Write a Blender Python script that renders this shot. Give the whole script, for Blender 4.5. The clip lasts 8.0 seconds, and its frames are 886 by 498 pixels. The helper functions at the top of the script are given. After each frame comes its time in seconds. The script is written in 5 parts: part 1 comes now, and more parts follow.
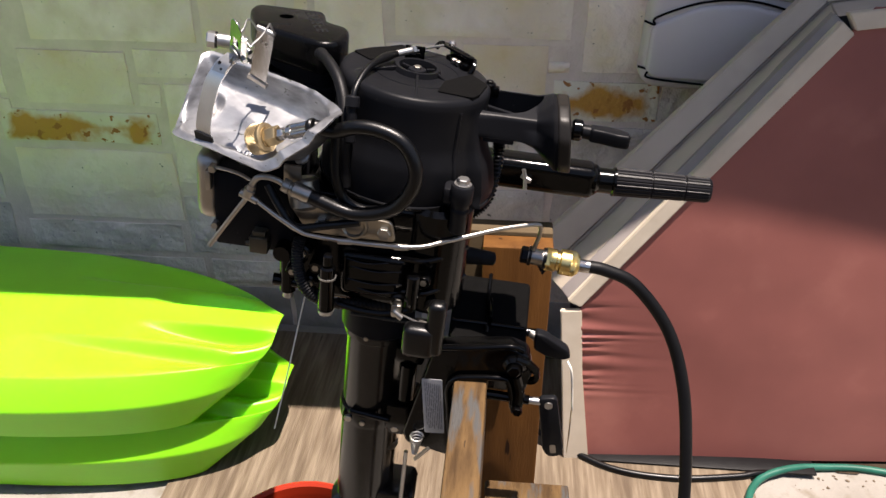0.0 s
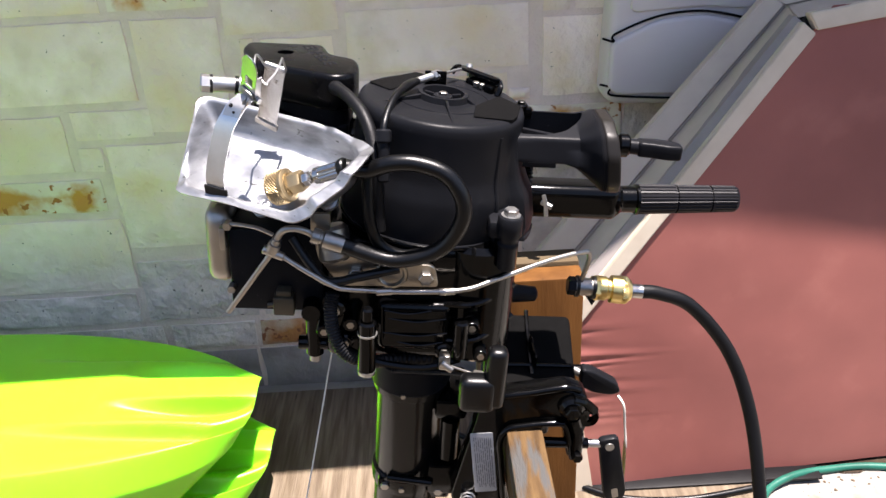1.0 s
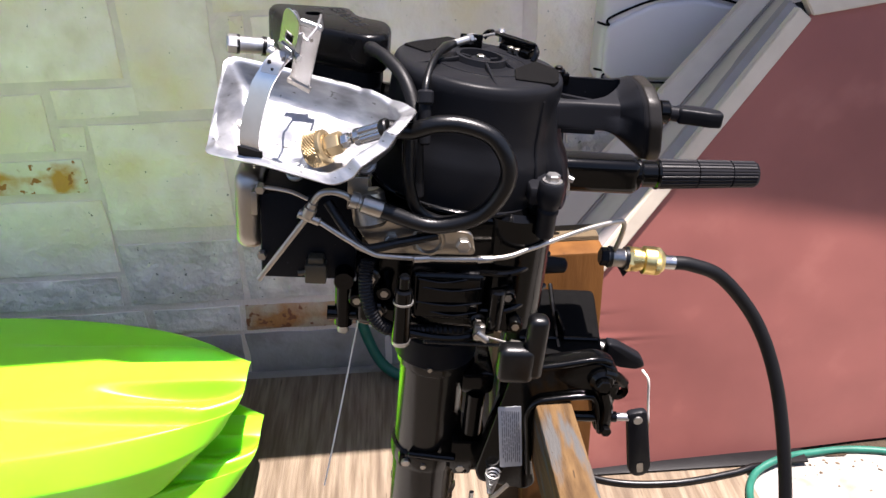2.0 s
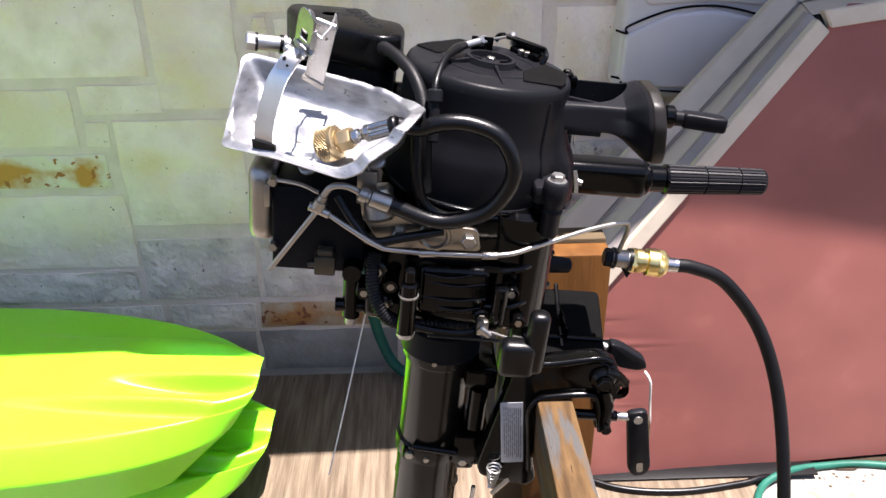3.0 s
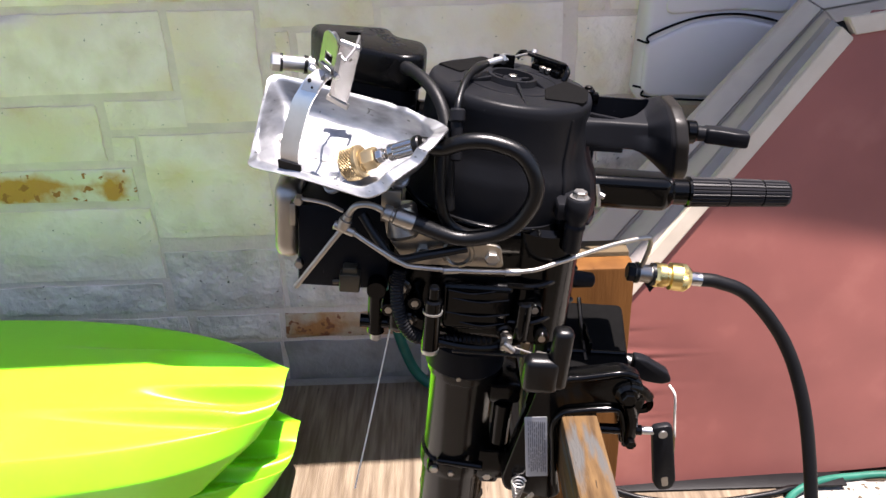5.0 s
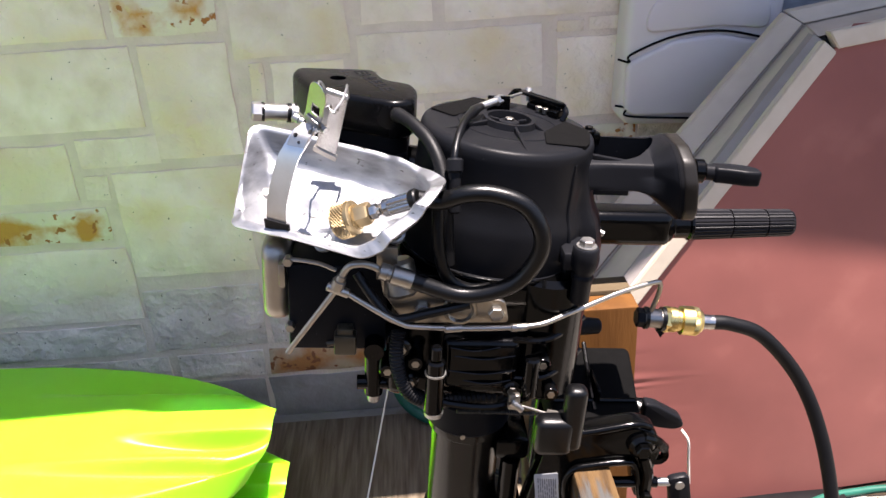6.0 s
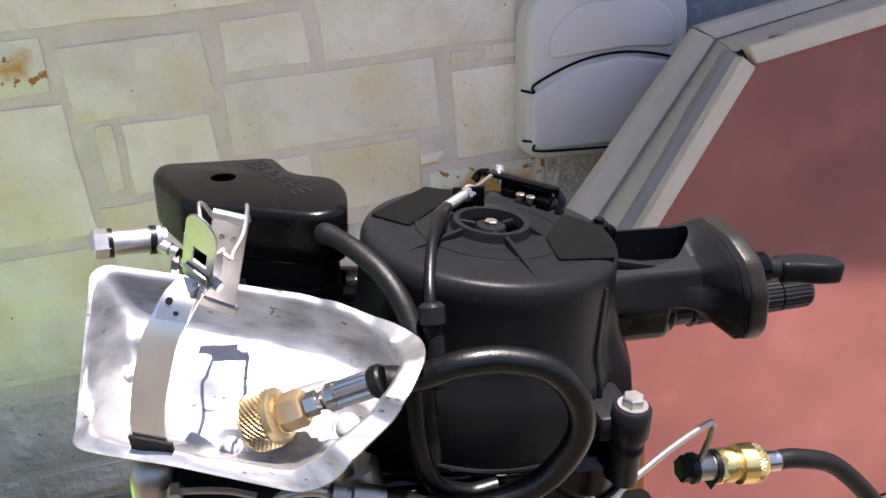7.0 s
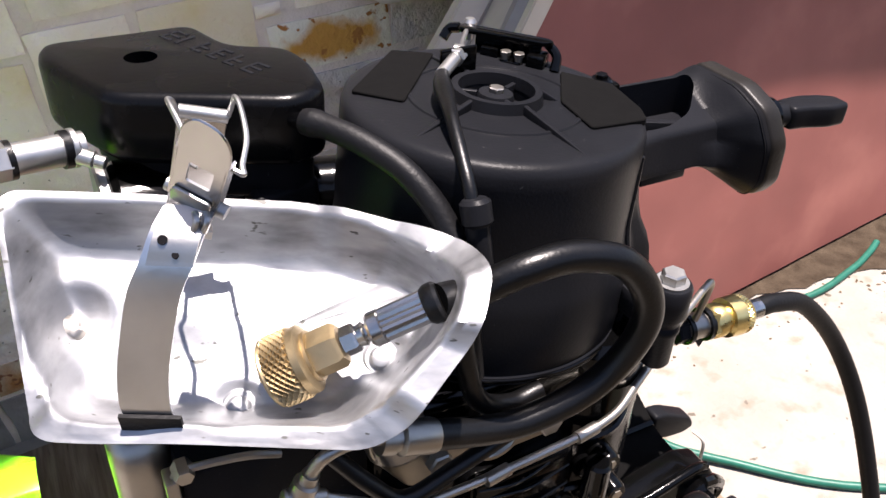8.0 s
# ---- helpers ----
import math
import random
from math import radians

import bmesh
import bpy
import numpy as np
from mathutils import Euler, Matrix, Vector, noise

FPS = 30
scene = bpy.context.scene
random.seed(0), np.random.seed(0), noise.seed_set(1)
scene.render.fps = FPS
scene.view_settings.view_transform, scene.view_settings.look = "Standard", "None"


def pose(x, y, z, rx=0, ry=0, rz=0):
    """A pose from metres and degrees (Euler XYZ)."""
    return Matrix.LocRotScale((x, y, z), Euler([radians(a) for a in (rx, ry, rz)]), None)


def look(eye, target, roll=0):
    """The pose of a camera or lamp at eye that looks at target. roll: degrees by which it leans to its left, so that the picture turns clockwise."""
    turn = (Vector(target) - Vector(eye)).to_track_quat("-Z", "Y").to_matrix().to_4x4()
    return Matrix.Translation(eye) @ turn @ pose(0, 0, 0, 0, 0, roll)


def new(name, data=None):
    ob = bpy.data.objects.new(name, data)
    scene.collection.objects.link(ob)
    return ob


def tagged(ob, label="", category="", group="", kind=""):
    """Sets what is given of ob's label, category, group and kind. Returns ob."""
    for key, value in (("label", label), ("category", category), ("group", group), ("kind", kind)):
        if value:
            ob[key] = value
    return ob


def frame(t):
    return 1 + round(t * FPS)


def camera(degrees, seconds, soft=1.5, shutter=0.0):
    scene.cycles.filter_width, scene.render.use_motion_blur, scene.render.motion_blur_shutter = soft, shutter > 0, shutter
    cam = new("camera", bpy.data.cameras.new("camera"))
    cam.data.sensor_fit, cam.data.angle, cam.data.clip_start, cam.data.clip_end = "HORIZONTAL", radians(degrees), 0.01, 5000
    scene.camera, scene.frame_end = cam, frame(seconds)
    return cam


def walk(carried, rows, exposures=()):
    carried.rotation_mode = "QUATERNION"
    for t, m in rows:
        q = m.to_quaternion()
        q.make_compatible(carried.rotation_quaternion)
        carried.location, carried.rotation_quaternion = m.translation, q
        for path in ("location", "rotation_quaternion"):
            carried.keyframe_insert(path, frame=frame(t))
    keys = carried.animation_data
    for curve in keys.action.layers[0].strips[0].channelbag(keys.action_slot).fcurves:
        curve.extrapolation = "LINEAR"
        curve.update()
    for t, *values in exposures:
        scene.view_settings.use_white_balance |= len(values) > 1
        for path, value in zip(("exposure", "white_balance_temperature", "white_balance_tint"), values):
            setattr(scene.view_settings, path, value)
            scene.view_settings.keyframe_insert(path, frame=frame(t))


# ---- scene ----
cam = camera(57.5, 8.0)
PATH = [
    (0, (0.077, 0.099, 1.791), (-0.074, 1.813, 0.771), 0.2),
    (0.5, (0.066, 0.133, 1.781), (-0.071, 1.862, 0.785), -0.5),
    (0.7, (0.032, 0.166, 1.757), (-0.037, 1.92, 0.8), 0.2),
    (0.8, (0.006, 0.179, 1.763), (-0.026, 1.934, 0.804), -1.0),
    (1, (-0.047, 0.175, 1.752), (-0.038, 1.939, 0.81), -3.1),
    (1.2, (-0.09, 0.18, 1.735), (0.0, 1.93, 0.772), -1.8),
    (1.5, (-0.112, 0.178, 1.728), (-0.023, 1.922, 0.754), -2.0),
    (2, (-0.121, 0.184, 1.721), (-0.03, 1.936, 0.761), -1.5),
    (3.5, (-0.097, 0.151, 1.722), (-0.065, 1.917, 0.784), -0.6),
    (4, (-0.088, 0.153, 1.727), (-0.056, 1.925, 0.8), -1.0),
    (4.5, (-0.093, 0.154, 1.726), (-0.108, 1.92, 0.786), -1.1),
    (4.7, (-0.103, 0.154, 1.73), (-0.124, 1.925, 0.8), -1.4),
    (5.8, (-0.119, 0.201, 1.739), (-0.081, 1.971, 0.81), -3.5),
    (6, (-0.129, 0.222, 1.748), (-0.083, 2.008, 0.849), -3.4),
    (6.5, (-0.14, 0.33, 1.722), (-0.029, 2.105, 0.808), -4.1),
    (6.7, (-0.155, 0.401, 1.716), (-0.01, 2.2, 0.855), -4.1),
    (6.8, (-0.16, 0.441, 1.719), (0.033, 2.241, 0.87), -5.1),
    (7, (-0.165, 0.518, 1.72), (0.181, 2.288, 0.855), -5.2),
    (7.2, (-0.157, 0.568, 1.717), (0.259, 2.274, 0.76), -5.4),
    (7.5, (-0.194, 0.616, 1.712), (0.328, 2.194, 0.599), -5.5),
    (7.7, (-0.229, 0.648, 1.706), (0.373, 2.129, 0.504), -2.5),
    (8, (-0.249, 0.642, 1.703), (0.435, 2.081, 0.494), -3.7),
]
walk(cam, [(t, look(eye, target, roll)) for t, eye, target, roll in PATH],
     exposures=[(0, 1.24, 7050, 18), (0.5, 1.62, 6650, 18), (0.9, 1.86, 6600, 18), (2.0, 1.98, 6550, 20), (3.5, 1.98, 6500, 20), (6.5, 2.02, 6750, 20), (7.0, 2.06, 6700, 20), (7.6, 2.08, 6650, 20), (8.0, 1.74, 6700, 20)])

# ---- world and sun ----
SUN_WAY = Vector((-0.19, 0.035, -0.98)).normalized()
world = bpy.data.worlds.new("sky")
scene.world = world
world.use_nodes = True
wn = world.node_tree.nodes
sky = wn.new("ShaderNodeTexSky")
sky.sky_type, sky.sun_disc = "NISHITA", False
sky.sun_elevation = math.asin(-SUN_WAY.z)
sky.sun_rotation = math.atan2(-SUN_WAY.x, -SUN_WAY.y)
world.node_tree.links.new(sky.outputs[0], wn["Background"].inputs[0])
wn["Background"].inputs[1].default_value = 0.066
sun = new("sun", bpy.data.lights.new("sun", "SUN"))
sun.data.energy, sun.data.angle, sun.data.color = 5.0, radians(0.53), (1.0, 0.96, 0.9)
sun.matrix_world = look((0, 0, 6), Vector((0, 0, 6)) + SUN_WAY)


# ---- materials ----
def mat(name, c, c2=None, rough=0.5, metal=0.0, scale=15.0, bump=0.1, bscale=150.0, spread=(0.35, 0.65), stretch=(1, 1, 1),
        c3=None, c3at=(0.58, 0.68), c3scale=6.0, rand=0.0, rvar=0.1, coat=0.0, spec=0.5, dist=0.002, speck=None, deep=None, inner=0.0, sheen=None):
    """Base colour mottled between c and c2 (and patches of c3), a fine bump, roughness that varies."""
    m = bpy.data.materials.new(name)
    m.use_nodes = True
    nt, n = m.node_tree, m.node_tree.nodes
    b = n["Principled BSDF"]
    link = nt.links.new
    tc = n.new("ShaderNodeTexCoord")
    mp = n.new("ShaderNodeMapping")
    mp.inputs["Scale"].default_value = stretch
    link(tc.outputs["Object"], mp.inputs[0])
    vec = mp.outputs[0]
    if rand:
        oi = n.new("ShaderNodeObjectInfo")
        mul = n.new("ShaderNodeMath")
        mul.operation = "MULTIPLY"
        mul.inputs[1].default_value = 37.0
        link(oi.outputs["Random"], mul.inputs[0])
        add = n.new("ShaderNodeVectorMath")
        link(vec, add.inputs[0])
        link(mul.outputs[0], add.inputs[1])
        vec = add.outputs[0]

    def noise_of(s, detail=6.0):
        t = n.new("ShaderNodeTexNoise")
        t.inputs["Scale"].default_value = s
        t.inputs["Detail"].default_value = detail
        link(vec, t.inputs["Vector"])
        return t.outputs[0]

    def step(src, a, z):
        r = n.new("ShaderNodeMapRange")
        r.inputs[1].default_value, r.inputs[2].default_value = a, z
        link(src, r.inputs[0])
        return r.outputs[0]

    def mix(fac, a, z):
        x = n.new("ShaderNodeMix")
        x.data_type = "RGBA"
        for sock, v in ((x.inputs[0], fac), (x.inputs[6], a), (x.inputs[7], z)):
            if isinstance(v, tuple):
                sock.default_value = (*v, 1)
            elif isinstance(v, float):
                sock.default_value = v
            else:
                link(v, sock)
        return x.outputs[2]

    col = mix(step(noise_of(scale), *spread), c, c2 or tuple(v * 0.8 for v in c))
    def math_of(op, *vals):
        x = n.new("ShaderNodeMath")
        x.operation = op
        for sock, v in zip(x.inputs, vals):
            if isinstance(v, (int, float)):
                sock.default_value = v
            else:
                link(v, sock)
        return x.outputs[0]

    if c3:
        stain = noise_of(c3scale, 8.0)
        if inner:
            # the stain keeps to the middle of the piece
            sep = n.new("ShaderNodeSeparateXYZ")
            link(tc.outputs["Generated"], sep.inputs[0])
            tent = [math_of("SUBTRACT", 1.0, math_of("ABSOLUTE", math_of("MULTIPLY_ADD", sep.outputs[i], 2.0, -1.0))) for i in (0, 2)]
            stain = math_of("ADD", stain, math_of("MULTIPLY", math_of("SUBTRACT", math_of("MINIMUM", math_of("MULTIPLY", tent[0], 2.5), tent[1]), 0.5), inner))
        col = mix(step(stain, *c3at), col, c3)
    if speck:
        col = mix(step(noise_of(speck[1], 2.0), speck[2], speck[2] + 0.04), col, speck[0])
    if rand:
        hsv = n.new("ShaderNodeHueSaturation")
        mr = n.new("ShaderNodeMapRange")
        mr.inputs[3].default_value, mr.inputs[4].default_value = 1 - rand, 1 + rand
        link(oi.outputs["Random"], mr.inputs[0])
        link(mr.outputs[0], hsv.inputs["Value"])
        link(col, hsv.inputs["Color"])
        col = hsv.outputs[0]
    link(col, b.inputs["Base Color"])
    rr = n.new("ShaderNodeMapRange")
    rr.inputs[3].default_value, rr.inputs[4].default_value = max(0.02, rough - rvar), min(1, rough + rvar)
    link(noise_of(scale * 2.3), rr.inputs[0])
    link(rr.outputs[0], b.inputs["Roughness"])
    b.inputs["Metallic"].default_value = metal
    b.inputs["Coat Weight"].default_value = coat
    b.inputs["Specular IOR Level"].default_value = spec
    if sheen:
        b.inputs["Sheen Weight"].default_value, b.inputs["Sheen Roughness"].default_value, b.inputs["Sheen Tint"].default_value = sheen
    if deep:
        b.inputs["Subsurface Weight"].default_value, b.inputs["Subsurface Radius"].default_value, b.inputs["Subsurface Scale"].default_value = deep
    if bump:
        bp = n.new("ShaderNodeBump")
        bp.inputs["Strength"].default_value, bp.inputs["Distance"].default_value = bump, dist
        link(noise_of(bscale), bp.inputs["Height"])
        link(bp.outputs[0], b.inputs["Normal"])
    return m


LIMESTONE = mat("limestone", (0.710, 0.585, 0.450), (0.900, 0.775, 0.680), 0.9, scale=9, bump=0.9, bscale=42, c3=(0.69, 0.53, 0.29), c3at=(0.50, 0.72), c3scale=4.5, rand=0.08, dist=0.009, spread=(0.3, 0.7), speck=((0.12, 0.10, 0.07), 70, 0.73))
RUSTY = mat("rusty_limestone", (0.70, 0.62, 0.47), (0.76, 0.68, 0.54), 0.9, scale=9, bump=0.9, bscale=40, c3=(0.55, 0.26, 0.05), c3at=(0.44, 0.60), c3scale=8, rand=0.05, dist=0.009, speck=((0.36, 0.14, 0.03), 30, 0.62), inner=0.30)
DARKRUST = mat("rust_stained_limestone", (0.46, 0.34, 0.22), (0.56, 0.45, 0.32), 0.9, scale=9, bump=0.9, bscale=40, c3=(0.40, 0.17, 0.05), c3at=(0.36, 0.58), c3scale=9, rand=0.05, dist=0.009, speck=((0.22, 0.08, 0.03), 30, 0.62), inner=0.16)
GREYSTONE = mat("grey_limestone", (0.52, 0.448, 0.385), (0.72, 0.622, 0.535), 0.95, scale=10, bump=1.0, bscale=36, c3=(0.44, 0.36, 0.25), c3at=(0.55, 0.78), c3scale=6, rand=0.12, dist=0.014, speck=((0.14, 0.12, 0.10), 60, 0.71))
FOOTING = mat("damp_footing_stone", (0.25, 0.222, 0.202), (0.32, 0.288, 0.262), 0.9, scale=9, bump=0.7, bscale=40, c3=(0.17, 0.146, 0.122), c3at=(0.5, 0.75), c3scale=6, rand=0.08, dist=0.008)
MORTAR = mat("mortar", (0.645, 0.526, 0.440), (0.745, 0.616, 0.525), 0.95, scale=12, bump=0.8, bscale=90, dist=0.005, c3=(0.55, 0.45, 0.33), c3at=(0.55, 0.8))
CONCRETE = mat("concrete", (0.185, 0.170, 0.148), (0.228, 0.212, 0.188), 0.9, scale=4, bump=0.8, bscale=45, c3=(0.140, 0.118, 0.088), c3at=(0.56, 0.75), c3scale=14, dist=0.006, speck=((0.075, 0.063, 0.048), 26, 0.70))
FARGROUND = mat("dark_far_ground", (0.050, 0.040, 0.029), (0.078, 0.062, 0.045), 0.95, scale=3, bump=1.0, bscale=40, c3=(0.035, 0.038, 0.020), c3at=(0.5, 0.7), c3scale=2, dist=0.01)
SOIL = mat("dry_soil", (0.030, 0.021, 0.014), (0.052, 0.038, 0.026), 0.95, spec=0.1, scale=18, bump=1.0, bscale=60, dist=0.01)
CRUMB = mat("soil_crumb", (0.120, 0.090, 0.062), (0.075, 0.054, 0.036), 0.95, spec=0.1, scale=40, bump=0.5, bscale=300)
PLY = mat("weathered_plywood", (0.185, 0.146, 0.104), (0.108, 0.080, 0.054), 0.85, spec=0.15, scale=7, stretch=(9, 0.6, 9), bump=0.6, bscale=34, c3=(0.080, 0.058, 0.040), c3at=(0.46, 0.72), c3scale=5, dist=0.003, speck=((0.07, 0.052, 0.036), 14, 0.70))
KAYAK = mat("lime_polyethylene", (0.188, 0.60, 0.012), (0.206, 0.63, 0.015), 0.36, scale=4, bump=0.05, bscale=250, rvar=0.06, spec=0.5, deep=(0.4, (0.25, 1.0, 0.05), 0.04))
MAROON = mat("maroon_vinyl", (0.197, 0.0645, 0.055), (0.284, 0.099, 0.082), 0.55, spec=0.35, scale=1.6, bump=0.12, bscale=300, c3=(0.330, 0.130, 0.104), c3at=(0.54, 0.8), c3scale=3.2, sheen=(0.10, 0.3, (1.0, 0.6, 0.5, 1.0)))
BINDING = mat("beige_binding", (0.5544, 0.4872, 0.3864), (0.4872, 0.42, 0.3276), 0.75, scale=12, bump=0.25, bscale=300)
GREYRIM = mat("grey_rim", (0.385, 0.322, 0.258), (0.485, 0.410, 0.332), 0.6, scale=6, stretch=(0.5, 1, 0.5), bump=0.2, bscale=120, c3=(0.22, 0.19, 0.16), c3at=(0.48, 0.74), c3scale=4)
# Groove colour of the rim, with the recess shade put into it.
DARKRIM = mat("shaded_groove", (0.24, 0.208, 0.172), (0.29, 0.25, 0.21), 0.6, scale=9, c3=(0.1403, 0.1216, 0.1029), c3at=(0.52, 0.75), c3scale=5)
BOXGREY = mat("grey_plastic", (0.545, 0.490, 0.476), (0.592, 0.534, 0.520), 0.5, scale=4, bump=0.15, bscale=400, rvar=0.05)
SEAM = mat("seam", (0.006, 0.006, 0.007), None, 0.9, spec=0.05)
BLACK = mat("black_plastic", (0.0064, 0.0067, 0.0080), (0.0086, 0.0089, 0.0105), 0.36, scale=14, bump=0.08, bscale=600, rvar=0.05, spec=0.07, speck=((0.026, 0.026, 0.027), 260, 0.730))
GLOSSBLACK = mat("black_paint", (0.00084, 0.00084, 0.00098), (0.0014, 0.0014, 0.0014), 0.13, scale=10, bump=0.06, bscale=300, rvar=0.07, spec=0.20)
SATIN = mat("satin_black_plastic", (0.0016, 0.0016, 0.0019), (0.0024, 0.0024, 0.0027), 0.27, scale=10, bump=0.06, bscale=300, rvar=0.05, spec=0.15)
LEGBLACK = mat("dark_painted_metal", (0.0050, 0.0042, 0.0034), (0.0085, 0.0072, 0.0058), 0.20, scale=8, bump=0.05, bscale=250, rvar=0.1, spec=0.42)
RUBBER = mat("black_rubber", (0.001344, 0.001344, 0.001554), (0.00231, 0.00231, 0.00252), 0.34, scale=12, bump=0.1, bscale=500, spec=0.30)
PATCH = mat("rough_grip_patch", (0.0030, 0.0029, 0.0029), None, 0.85, scale=60, bump=0.6, bscale=1400, dist=0.001, spec=0.06)
ALU = mat("aluminium_sheet", (0.43, 0.435, 0.445), (0.29, 0.295, 0.308), 0.52, metal=0.97, scale=22, stretch=(1, 1, 3), bump=0.14, bscale=45, rvar=0.12, c3=(0.10, 0.10, 0.103), c3at=(0.49, 0.80), c3scale=20, dist=0.002, speck=((0.11, 0.11, 0.1026), 90, 0.69))
PLATE = mat("tarnished_plate", (0.4, 0.36, 0.304), (0.32, 0.288, 0.24), 0.34, metal=1.0, scale=22, bump=0.08)
STEEL = mat("stainless_steel", (0.50, 0.485, 0.465), (0.42, 0.405, 0.39), 0.24, metal=1.0, scale=30, bump=0.04, bscale=300, rvar=0.08)
STRAPSTEEL = mat("brushed_strap_steel", (0.68, 0.69, 0.71), (0.56, 0.57, 0.59), 0.34, metal=1.0, scale=30, stretch=(1, 1, 1), bump=0.05, bscale=300, rvar=0.06)
DULLSTEEL = mat("dull_steel", (0.42, 0.39, 0.35), (0.32, 0.30, 0.27), 0.38, metal=1.0, scale=18, bump=0.12, bscale=260)
ZINC = mat("zinc_plated", (0.44, 0.435, 0.425), (0.36, 0.354, 0.344), 0.42, metal=1.0, scale=40, bump=0.06, bscale=300)
BRASS = mat("brass", (0.42, 0.325, 0.19), (0.33, 0.25, 0.14), 0.48, metal=1.0, scale=45, bump=0.08, bscale=400)
GOLDBRASS = mat("bright_brass", (0.808, 0.6349, 0.2693), (0.6732, 0.5002, 0.1924), 0.3, metal=1.0, scale=40, bump=0.06, bscale=400)
WOOD = mat("weathered_wood", (0.112, 0.066, 0.028), (0.048, 0.027, 0.012), 0.8, spec=0.12, scale=14, stretch=(5, 0.9, 5), bump=0.6, bscale=60, c3=(0.060, 0.058, 0.055), c3at=(0.52, 0.64), c3scale=13, dist=0.003, speck=((0.030, 0.019, 0.011), 60, 0.70))
BOARD = mat("orange_board", (0.125, 0.053, 0.014), (0.088, 0.036, 0.0095), 0.7, spec=0.1, scale=7, stretch=(5, 5, 0.6), bump=0.35, bscale=70, dist=0.002, speck=((0.022, 0.009622, 0.004124), 14, 0.68))
PALEWOOD = mat("pale_wood", (0.08956, 0.0651, 0.03745), (0.07161, 0.05046, 0.02767), 0.75, spec=0.15, scale=8, stretch=(1, 5, 5), bump=0.3, bscale=80)
REDPAINT = mat("red_plastic", (0.3689, 0.02975, 0.00714), (0.3272, 0.0238, 0.00595), 0.4, scale=6, bump=0.05)
GREENHOSE = mat("green_hose", (0.0065, 0.072, 0.050), (0.010, 0.098, 0.068), 0.45, spec=0.3, scale=20, bump=0.1)
LABELGREY = mat("silver_label", (0.3762, 0.3762, 0.3762), (0.3306, 0.3306, 0.342), 0.4, scale=20)
INK = mat("label_ink", (0.13, 0.13, 0.14), None, 0.6)
KRAFT = mat("kraft_card", (0.385, 0.28, 0.133), (0.336, 0.238, 0.112), 0.8, scale=20)
STRING = mat("cotton_string", (0.75, 0.71, 0.62), None, 0.9, scale=80)
BRONZE = mat("dark_bronze", (0.07, 0.058, 0.038), (0.045, 0.038, 0.026), 0.4, metal=0.5, scale=40)
SOFFIT = mat("unseen_soffit", (0.40, 0.41, 0.43), None, 0.8, scale=6)
TAUPE = mat("brown_grey_plastic", (0.0085, 0.0074, 0.0063), (0.0115, 0.0098, 0.0085), 0.42, scale=12, bump=0.1, bscale=400, spec=0.2)
GRIP = mat("grooved_rubber", (0.0054, 0.0051, 0.0063), (0.0078, 0.0075, 0.009), 0.38, scale=12, bump=0.1, bscale=500, spec=0.14)
# Near-black that paints the shade behind the panel's sheet.
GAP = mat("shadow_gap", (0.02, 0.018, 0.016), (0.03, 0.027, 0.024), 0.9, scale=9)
# Rim grey darkened to hold the shade next to the binding.
SHADERIM = mat("shaded_rim", (0.21, 0.185, 0.175), (0.26, 0.23, 0.215), 0.7, scale=9, bump=0.2, bscale=200)
MATTHOSE = mat("matt_black_rubber", (0.0022, 0.0022, 0.0027), (0.0036, 0.0036, 0.0043), 0.5, scale=14, bump=0.15, bscale=400, spec=0.2)
SCREENWALL = mat("dark_screen_wall", (0.075, 0.070, 0.066), (0.050, 0.047, 0.045), 0.8, scale=6, stretch=(4, 4, 0.5), bump=0.4, bscale=40, dist=0.004)
STUCCO = mat("grey_stucco", (0.33, 0.34, 0.37), (0.26, 0.27, 0.30), 0.95, scale=20, bump=0.9, bscale=70, dist=0.006)


# ---- mesh makers ----
def joined(*bms):
    out = bmesh.new()
    for b in bms:
        me = bpy.data.meshes.new("tmp")
        b.to_mesh(me)
        b.free()
        out.from_mesh(me)
        bpy.data.meshes.remove(me)
    return out


def box(x0, x1, y0, y1, z0, z1, bev=0.003, seg=2):
    b = bmesh.new()
    bmesh.ops.create_cube(b, size=1, matrix=Matrix.Translation(((x0 + x1) / 2, (y0 + y1) / 2, (z0 + z1) / 2)) @ Matrix.Diagonal((x1 - x0, y1 - y0, z1 - z0, 1)))
    if bev:
        bmesh.ops.bevel(b, geom=b.edges[:], offset=bev, segments=seg, profile=0.5, affect="EDGES", clamp_overlap=True)
    return b


def along(p, q):
    """The turn and shift that lay the z axis from p towards q."""
    d = Vector(q) - Vector(p)
    return Matrix.Translation(p) @ d.to_track_quat("Z", "Y").to_matrix().to_4x4(), d.length


def lathe(profile, n=32, m=None):
    """Profile of (radius, height) turned about z; zero radii close the ends."""
    b = bmesh.new()
    rings = []
    for r, z in profile:
        if r < 1e-6:
            rings.append([b.verts.new((0, 0, z))])
        else:
            rings.append([b.verts.new((r * math.cos(2 * math.pi * i / n), r * math.sin(2 * math.pi * i / n), z)) for i in range(n)])
    for a, c in zip(rings, rings[1:]):
        for i in range(n):
            j = (i + 1) % n
            q = [a[i % len(a)], a[j % len(a)], c[j % len(c)], c[i % len(c)]]
            u = []
            for v in q:
                if v not in u:
                    u.append(v)
            if len(u) > 2:
                b.faces.new(u)
    bmesh.ops.recalc_face_normals(b, faces=b.faces[:])
    if m is not None:
        b.transform(m)
    return b


